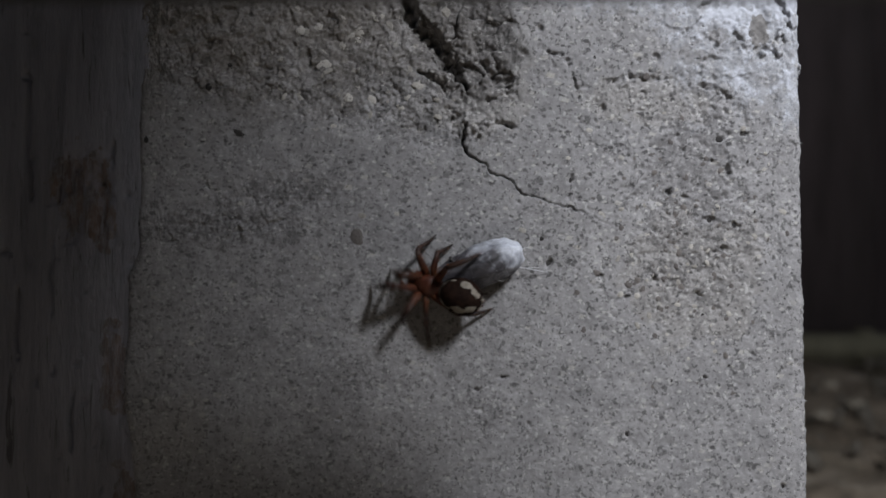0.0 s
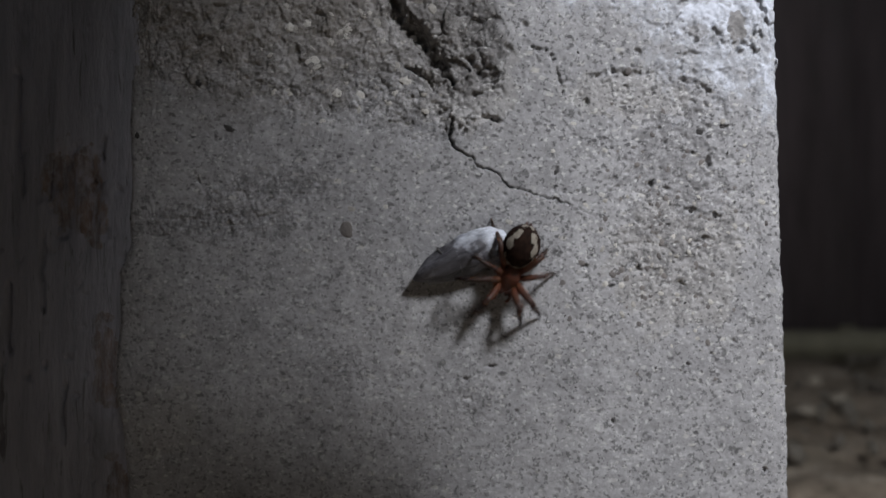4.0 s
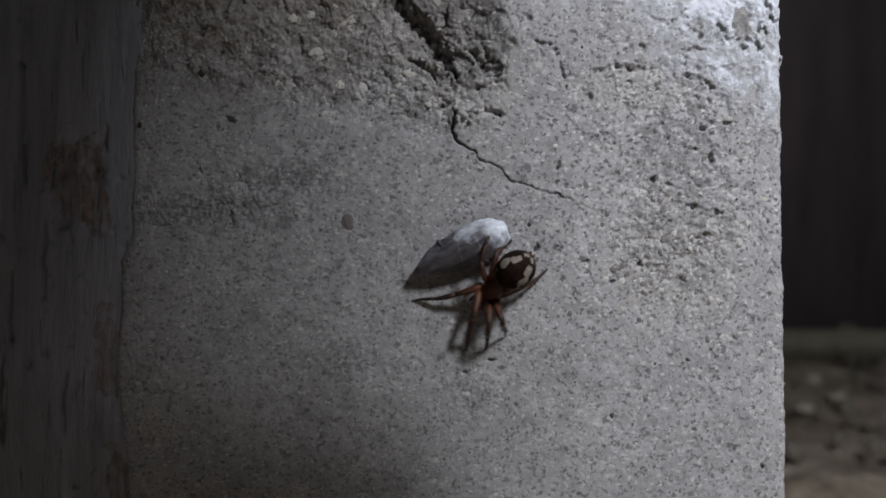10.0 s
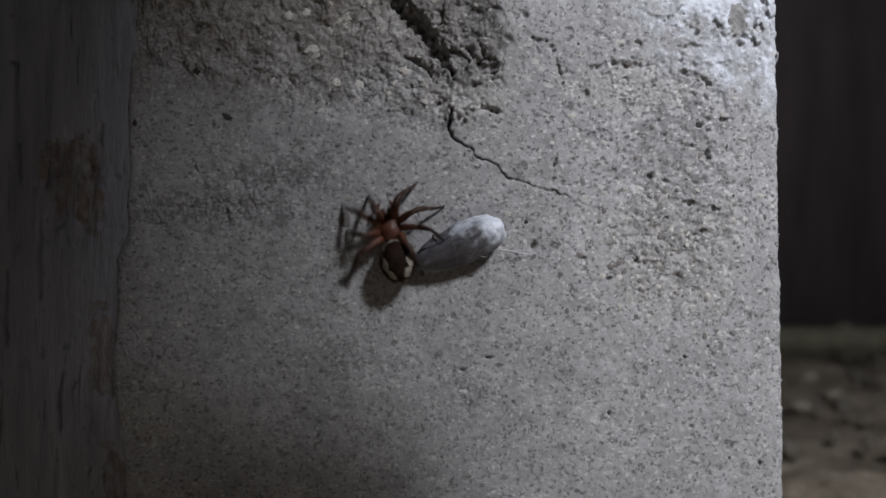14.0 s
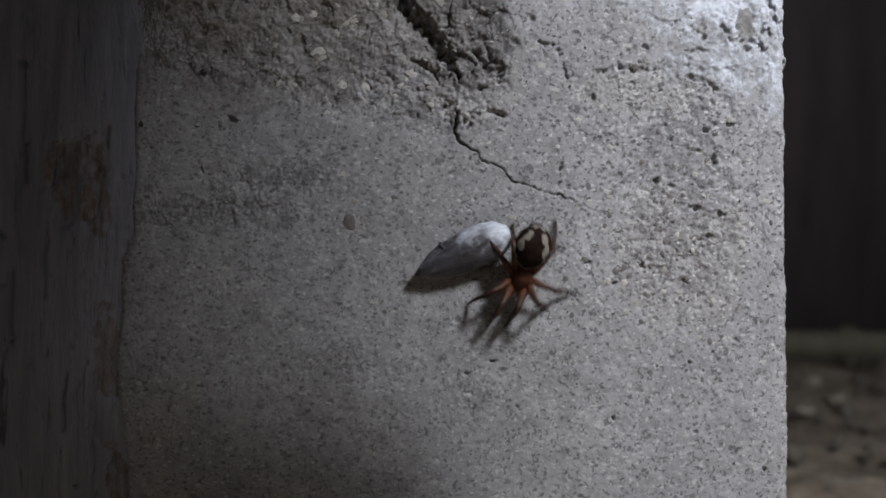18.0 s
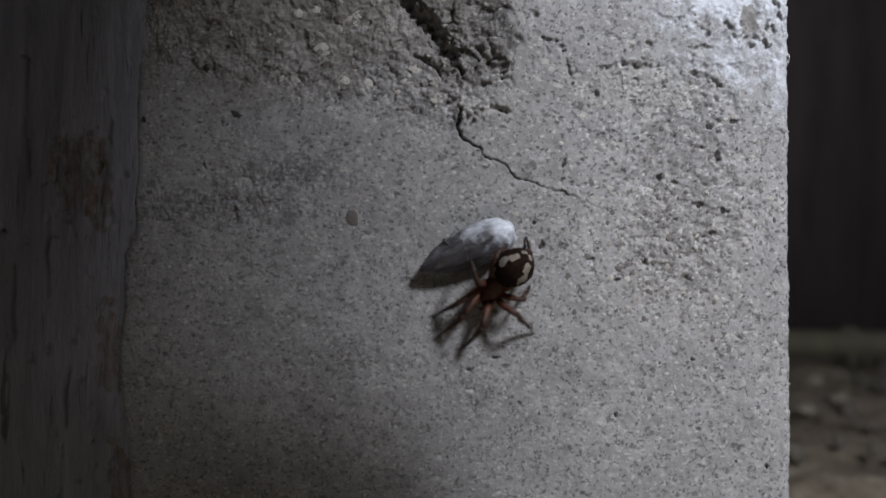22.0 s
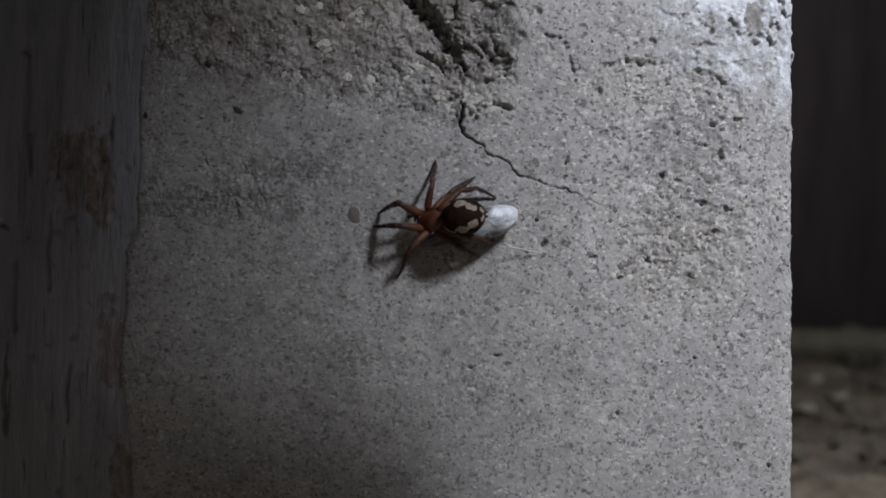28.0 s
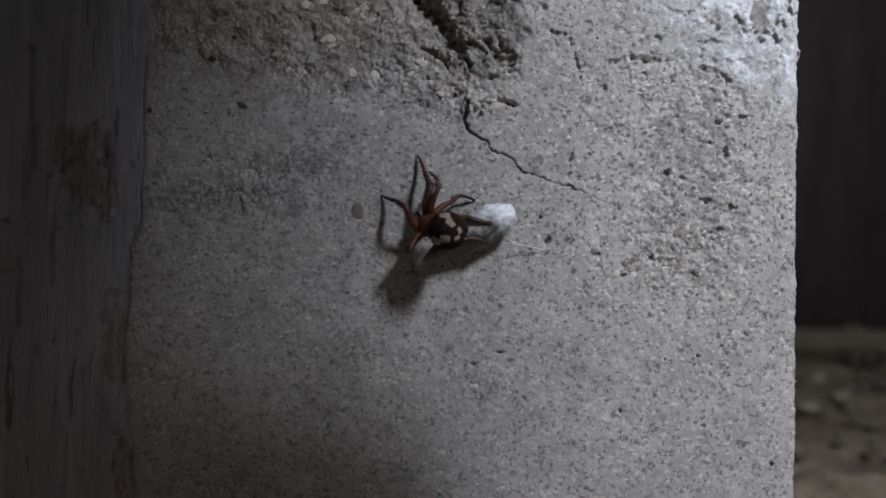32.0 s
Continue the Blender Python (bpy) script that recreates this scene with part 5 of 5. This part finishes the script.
LEG_ROWS['right', 2] = [
    (0, 2.9, -3.8, 1.2, -6.9), (1, 3.4, -3.8, 2.2, -6.7), (2, 4.0, -2.7, 7.9, -6.2), (3, 3.5, -4.5, 3.6, -7.4), (6, 2.1, -2.7, 1.1, -6.6),
    (6.5, 3.9, -4.1, 6.6, -6.4), (7, 3.9, -3.0, 8.6, -4.3), (7.5, 2.4, -5.1, 3.9, -8.1), (8, 3.5, -0.6, 6.0, -3.2), (8.5, 4.7, -2.9, 8.1, -4.1),
    (9, 2.3, -3.1, 2.5, -5.4), (9.5, 4.8, -2.2, 8.4, -2.9), (10, 6.0, -3.4, 10.0, -7.0), (10.5, -0.5, -4.7, -1.4, -7.5), (11, 4.0, -3.1, 3.8, -5.3),
    (11.5, 2.0, -4.6, 3.1, -7.2), (12, 4.5, -1.6, 6.0, -3.7), (13, 4.2, -4.4, 8.0, -4.7), (14, 1.4, -4.2, 1.2, -8.3), (17, 3.6, -2.7, 1.9, -4.9),
    (17.5, 2.9, -3.5, 4.8, -5.2), (18, 3.3, -4.1, 6.0, -6.1), (18.5, 1.9, -3.7, 3.0, -5.6), (19, 3.9, -2.0, 1.8, -3.7), (19.5, 2.5, -4.2, 4.0, -6.5),
    (20, 3.4, -2.1, 2.4, -3.2), (20.5, 2.8, -1.6, 4.6, -1.7), (21, 2.3, -4.2, -0.0, -6.0), (21.5, 3.5, -3.1, 5.8, -4.4), (22, 5.0, -2.3, 8.8, -3.2),
    (22.5, 1.5, -3.4, 2.2, -5.1), (23, 4.2, -3.0, 5.6, -6.4), (24, 0.7, -5.7, -1.2, -7.6), (25, 1.1, -5.2, -0.6, -7.1), (28, -0.5, -4.4, -1.4, -8.8),
    (29, 0.6, -4.8, -0.7, -9.3), (30, 1.1, -3.8, 2.8, -8.6), (31, 0.8, -4.1, 2.8, -8.0), (32, 0.1, -6.0, 2.6, -7.3),
]
LEG_ROWS['right', 3] = [
    (0, 0.2, -4.3, -1.5, -6.4), (1, -1.3, -3.1, -3.0, -5.3), (2, 2.7, -3.1, 2.9, -5.6), (3, 0.6, -4.4, -1.2, -6.2), (6, -2.2, -2.6, -4.0, -5.0),
    (6.5, 1.9, -4.3, 3.8, -6.7), (7, 1.3, -5.1, 5.7, -5.3), (7.5, -1.9, -3.6, -3.2, -5.3), (8, 1.7, -3.6, -1.8, -7.8), (8.5, 1.1, -4.7, 2.2, -7.4),
    (9, -0.7, -2.7, -2.2, -5.1), (9.5, 0.7, -4.8, 1.5, -7.6), (10, -2.0, -4.5, -6.1, -6.2), (10.5, -2.6, -5.0, -4.5, -7.9), (11, 0.2, -3.4, -1.6, -4.3),
    (11.5, -0.8, -4.4, -1.1, -6.9), (12, 1.9, -3.1, 1.5, -5.5), (13, -4.5, -5.3, -8.9, -7.6), (14, -1.2, -5.2, -3.6, -6.9), (17, 1.2, -3.3, 0.1, -6.4),
    (17.5, 0.3, -4.6, 0.9, -7.2), (18, -3.6, -4.1, -5.8, -9.1), (18.5, -1.6, -4.4, -2.6, -6.8), (19, -0.1, -3.9, -2.1, -5.0), (19.5, -0.5, -4.1, -0.6, -6.3),
    (20, 2.0, -3.6, 2.0, -6.1), (20.5, -0.4, -3.5, -0.5, -5.3), (21, -0.6, -2.6, -3.3, -5.7), (21.5, 3.3, -4.8, 6.2, -7.6), (22, 0.4, -2.5, -0.9, -5.0),
    (22.5, -1.2, -4.0, -1.8, -6.1), (23, 1.5, -4.2, -0.5, -6.4), (24, -2.5, -5.2, -6.3, -5.0), (25, -5.5, -4.3, -9.7, -4.0), (28, -3.8, -4.9, -7.5, -6.0),
    (29, -1.9, -4.7, -5.6, -5.5), (30, -1.1, -5.0, -1.8, -6.9), (31, -1.8, -4.1, -3.3, -5.3), (32, -3.1, -5.5, -5.1, -5.5),
]
LEG_ROWS['right', 4] = [
    (0, -2.3, -3.6, -5.6, -6.3), (1, -3.0, -2.6, -5.2, -3.7), (2, -4.3, -3.7, -7.8, -5.3), (3, -1.9, -2.4, -6.1, -3.8), (6, -4.8, -2.1, -8.4, -5.2),
    (6.5, -2.1, -3.9, -2.9, -6.2), (7, -3.4, -2.7, -8.1, -1.3), (7.5, -4.2, -3.5, -6.7, -5.5), (8, -1.2, -4.4, -1.4, -7.1), (8.5, -2.0, -3.2, -2.6, -4.8),
    (9, -3.5, -2.1, -6.5, -4.6), (9.5, -1.6, -4.3, -2.0, -7.0), (10, -3.9, -3.6, -7.3, -2.9), (10.5, -5.8, -2.0, -9.6, -2.7), (11, -1.4, -5.2, -4.7, -6.7),
    (11.5, -1.8, -4.5, -2.4, -7.2), (12, -1.6, -2.2, -2.9, -4.2), (13, -3.6, -3.2, -8.0, -3.2), (14, -3.6, -2.2, -7.8, -3.0), (17, -1.5, -2.2, -2.8, -4.6),
    (17.5, -1.4, -3.0, -1.6, -4.4), (18, -2.5, -2.2, -7.5, -3.0), (18.5, -3.9, -2.7, -6.2, -3.9), (19, -3.2, -4.0, -6.7, -6.8), (19.5, -4.4, -4.1, -7.0, -6.6),
    (20, -2.2, -3.2, -6.4, -5.1), (20.5, -3.0, -2.9, -4.5, -4.3), (21, -2.7, -1.9, -5.8, -3.6), (21.5, -1.8, -3.6, -2.3, -5.7), (22, -4.0, -3.2, -7.7, -2.3),
    (22.5, -4.9, -2.6, -8.0, -3.8), (23, -0.6, -5.2, -4.9, -7.2), (24, -4.2, -2.8, -8.0, -1.6), (25, -7.5, -2.2, -9.7, -0.6), (28, -5.6, -4.7, -9.5, -2.4),
    (29, -4.2, -2.2, -8.3, -0.4), (30, -2.7, -5.1, -6.7, -5.7), (31, -5.2, -4.9, -9.8, -5.5), (32, -7.0, -5.0, -11.6, -2.3),
]
# prey: seconds, shift on the face in millimetres, turn and roll in degrees
PREY_ROWS = [
    (0, 0.2, -0.2, 22, 0), (1.5, 0, 0.1, 24, 6), (3, 0, 0.2, 22, 0), (4.2, 0.1, 0, 24, 5), (6, 0, -0.4, 21, -4), (7, 0, 0.2, 25, 6), (8, 0, 0, 22, 0), (9, 0.1, -0.4, 21, -4),
    (10, 0, 0.3, 26, 7), (11, 0, 0.2, 23, 0), (12, 0.1, -0.2, 21, -5), (13, 0, 0.3, 27, 8), (14, -0.2, 0.5, 24, 0), (15.4, 0, 0.2, 26, 7), (17, 0.1, 0, 22, -4), (18, 0, 0, 25, 6),
    (19, 0, 0.1, 23, 0), (20, 0.1, 0, 22, 0), (21, 0.3, 0, 22, -5), (22, 0.2, 0, 25, 7), (23, 0, 0.3, 25, 4), (24, -0.2, 1.0, 32, 25), (25, -0.5, 1.3, 34, 45), (25.8, -0.5, 1.6, 32, 50),
    (27.5, 0, 2.3, 22, 70), (28, 0, 2.5, 20, 75), (29, -0.2, 2.3, 19, 78), (30, -0.4, 2.4, 18, 80), (31, -0.3, 2.2, 19, 78), (31.5, -0.3, 1.9, 23, 62), (32, -0.4, 1.2, 30, 35),
]
STAND = ((7.0, 3.8), (3.4, 6.8), (-1.9, 6.2), (-6.6, 4.6))
LIFT_ROWS = [(0, 2.4), (22.5, 2.5), (24, 4.1), (25.5, 4.2), (27.5, 4.3), (31, 4.4), (32, 4.7)]


def lift_at(t):
    """Height of the spider's middle over the face: low on the concrete above the prey, high where it straddles the prey."""
    y = glide(BODY_ROWS, t)[1]
    s = min(1.0, max(0.0, (2.0 - y) / 4.0))
    return max(float(np.interp(t, [r[0] for r in LIFT_ROWS], [r[1] for r in LIFT_ROWS])), 2.4 + 1.35 * s * s * (3 - 2 * s))


def glide(rows, t):
    """Smooth values between rows at a time."""
    ts = [r[0] for r in rows]
    k = max(0, min(len(rows) - 2, int(np.searchsorted(ts, t, "right")) - 1))
    a, b = rows[k], rows[k + 1]
    before, after = rows[max(0, k - 1)], rows[min(len(rows) - 1, k + 2)]
    dt = b[0] - a[0]
    s = min(1.0, max(0.0, (t - a[0]) / dt))
    out = []
    for i in range(1, len(a)):
        m0 = (b[i] - before[i]) / (b[0] - before[0]) * dt if b[0] > before[0] else 0
        m1 = (after[i] - a[i]) / (after[0] - a[0]) * dt
        out.append((2 * s**3 - 3 * s**2 + 1) * a[i] + (s**3 - 2 * s**2 + s) * m0 + (3 * s**2 - 2 * s**3) * b[i] + (s**3 - s**2) * m1)
    return out


def straight(rows, t):
    ts = [r[0] for r in rows]
    return [float(np.interp(t, ts, [r[i] for r in rows])) for i in range(1, len(rows[0]))]


def on_face(x, y, lift, heading):
    """Pose with x along the heading on the face and z away from it."""
    a = radians(heading)
    c, s = math.cos(a), math.sin(a)
    return Matrix(((c, -s, 0, x * MM), (0, 0, -1, -lift * MM), (s, c, 0, CZ + y * MM), (0, 0, 0, 1)))


def spider_pose(t):
    x, y, heading, rear = glide(BODY_ROWS, t)
    return on_face(x, y, lift_at(t), heading) @ pose(0, 0, 0, 0, max(0, rear) * 0.95, 0)


def bone(a, b, ref):
    """Pose of a segment from a to b, its top towards ref."""
    x = (b - a).normalized()
    z = (ref - x * ref.dot(x)).normalized()
    y = z.cross(x)
    return Matrix(((x.x, y.x, z.x, a.x * MM), (x.y, y.y, z.y, a.y * MM), (x.z, y.z, z.z, a.z * MM), (0, 0, 0, 1)))


def leg_aims(side, n, t):
    """Where the bend and the foot of a leg should lie on the face, as places from the spider's middle along its heading."""
    sign = 1 if side == "left" else -1
    rows = LEG_ROWS[side, n]
    if t >= 22.7:
        return straight(rows, t)
    near = min(rows, key=lambda r: abs(r[0] - t))
    w = max(0.0, 1 - abs(near[0] - t) / 0.35)
    w = w * w * (3 - 2 * w)
    phase = 2 * math.pi * 3.1 * t + (0 if (n + (sign > 0)) % 2 else math.pi)
    gx, gy = STAND[n - 1][0] + 1.3 * math.sin(phase), sign * (STAND[n - 1][1] + 0.4 * math.cos(phase))
    walking = (HIP[n - 1][0] * 0.5 + gx * 0.5, sign * HIP[n - 1][1] * 0.5 + gy * 0.5, gx, gy)
    return [w * p + (1 - w) * q for p, q in zip(near[1:], walking)]


def prey_top(x, y, lying):
    """Height of the prey's upper side over the face at a place in millimetres, 0 beside it."""
    dx, dy, turn, roll = lying
    a = radians(turn)
    ex, ey = x - PREY_AT[0] - dx, y - PREY_AT[1] - dy
    e = ((ex * math.cos(a) + ey * math.sin(a)) / 6.6) ** 2 + ((ey * math.cos(a) - ex * math.sin(a)) / 2.8) ** 2
    return PREY_LIFT + 2.2 * math.sqrt(1 - e) if e < 1 else 0.0


def leg_joints(side, n, t):
    """Poses of the three segments of a leg in the spider's space: the chain from hip to foot, laid towards its aims."""
    sign = 1 if side == "left" else -1
    sizes = FEMUR[n - 1], TIBIA[n - 1], FOOT[n - 1]
    body = spider_pose(t)
    x0, y0, heading, _ = glide(BODY_ROWS, t)
    c, s = math.cos(radians(heading)), math.sin(radians(heading))

    def place(p):
        """On the face: to the right, up, and off it."""
        q = body @ (Vector(p) * MM) / MM
        return np.array((q.x, q.z - CZ / MM, -q.y))

    hip = place((HIP[n - 1][0], sign * HIP[n - 1][1], -0.1))
    kx, ky, fx, fy = leg_aims(side, n, t)
    bend = np.array((x0 + c * kx - s * ky, y0 + s * kx + c * ky))
    end = np.array((x0 + c * fx - s * fy, y0 + s * fx + c * fy))
    lying = glide(PREY_ROWS, t)
    ground = 0.12 + prey_top(end[0], end[1], lying)
    first, second = np.hypot(*(bend - hip[:2])), np.hypot(*(end - bend))
    total = sum(sizes)

    def on_line(share):
        d = share * (first + second)
        return hip[:2] + (bend - hip[:2]) * d / max(first, 0.01) if d < first else bend + (end - bend) * (d - first) / max(second, 0.01)

    aims = [on_line(sizes[0] / total), on_line((sizes[0] + sizes[1]) / total), end]
    slack = max(0.0, total - first - second)
    joints = [hip, np.array((*aims[0], hip[2] + 0.8 + 0.3 * slack)), np.array((*aims[1], 0.5 * (hip[2] + ground) + 0.8 + 0.3 * slack)), np.array((*end, ground))]
    for _ in range(30):
        least = [prey_top(p[0], p[1], lying) + 0.45 for p in joints[1:3]]
        for k in (1, 2, 3):
            joints[k][:2] += 0.35 * (aims[k - 1] - joints[k][:2])
        joints[3][2] = ground
        for _ in range(3):
            for k in (0, 1, 2):
                d = joints[k + 1] - joints[k]
                size = np.sqrt(d @ d)
                d = d * ((size - sizes[k]) / max(size, 0.01))
                if k == 0:
                    joints[1] = joints[1] - d
                else:
                    give = 0.5 if k == 1 else 0.75
                    joints[k], joints[k + 1] = joints[k] + d * give, joints[k + 1] - d * (1 - give)
            joints[1][2], joints[2][2] = max(joints[1][2], least[0]), max(joints[2][2], least[1])
    inv = body.inverted()
    local = [inv @ (Vector((p[0], -p[2], p[1] + CZ / MM)) * MM) / MM for p in joints]
    ref = Vector((0.15, -0.35 * sign, 1)).normalized()
    for k in (0, 1, 2):
        local[k + 1] = local[k] + (local[k + 1] - local[k]).normalized() * sizes[k]
    return [bone(local[k], local[k + 1], ref) for k in (0, 1, 2)]


def motions():
    times = [k / 10 for k in range(321)]
    walk(spider, [(t, spider_pose(t)) for t in times])
    for (side, n), segments in legs.items():
        poses = [leg_joints(side, n, t) for t in times]
        for k, segment in enumerate(segments):
            walk(segment, [(t, p[k]) for t, p in zip(times, poses)])
    rows = []
    for t, dx, dy, turn, roll in PREY_ROWS:
        rows.append((t, on_face(PREY_AT[0] + dx, PREY_AT[1] + dy, PREY_LIFT, turn) @ pose(0, 0, 0, roll, 0, 0)))
    walk(prey, rows)


motions()
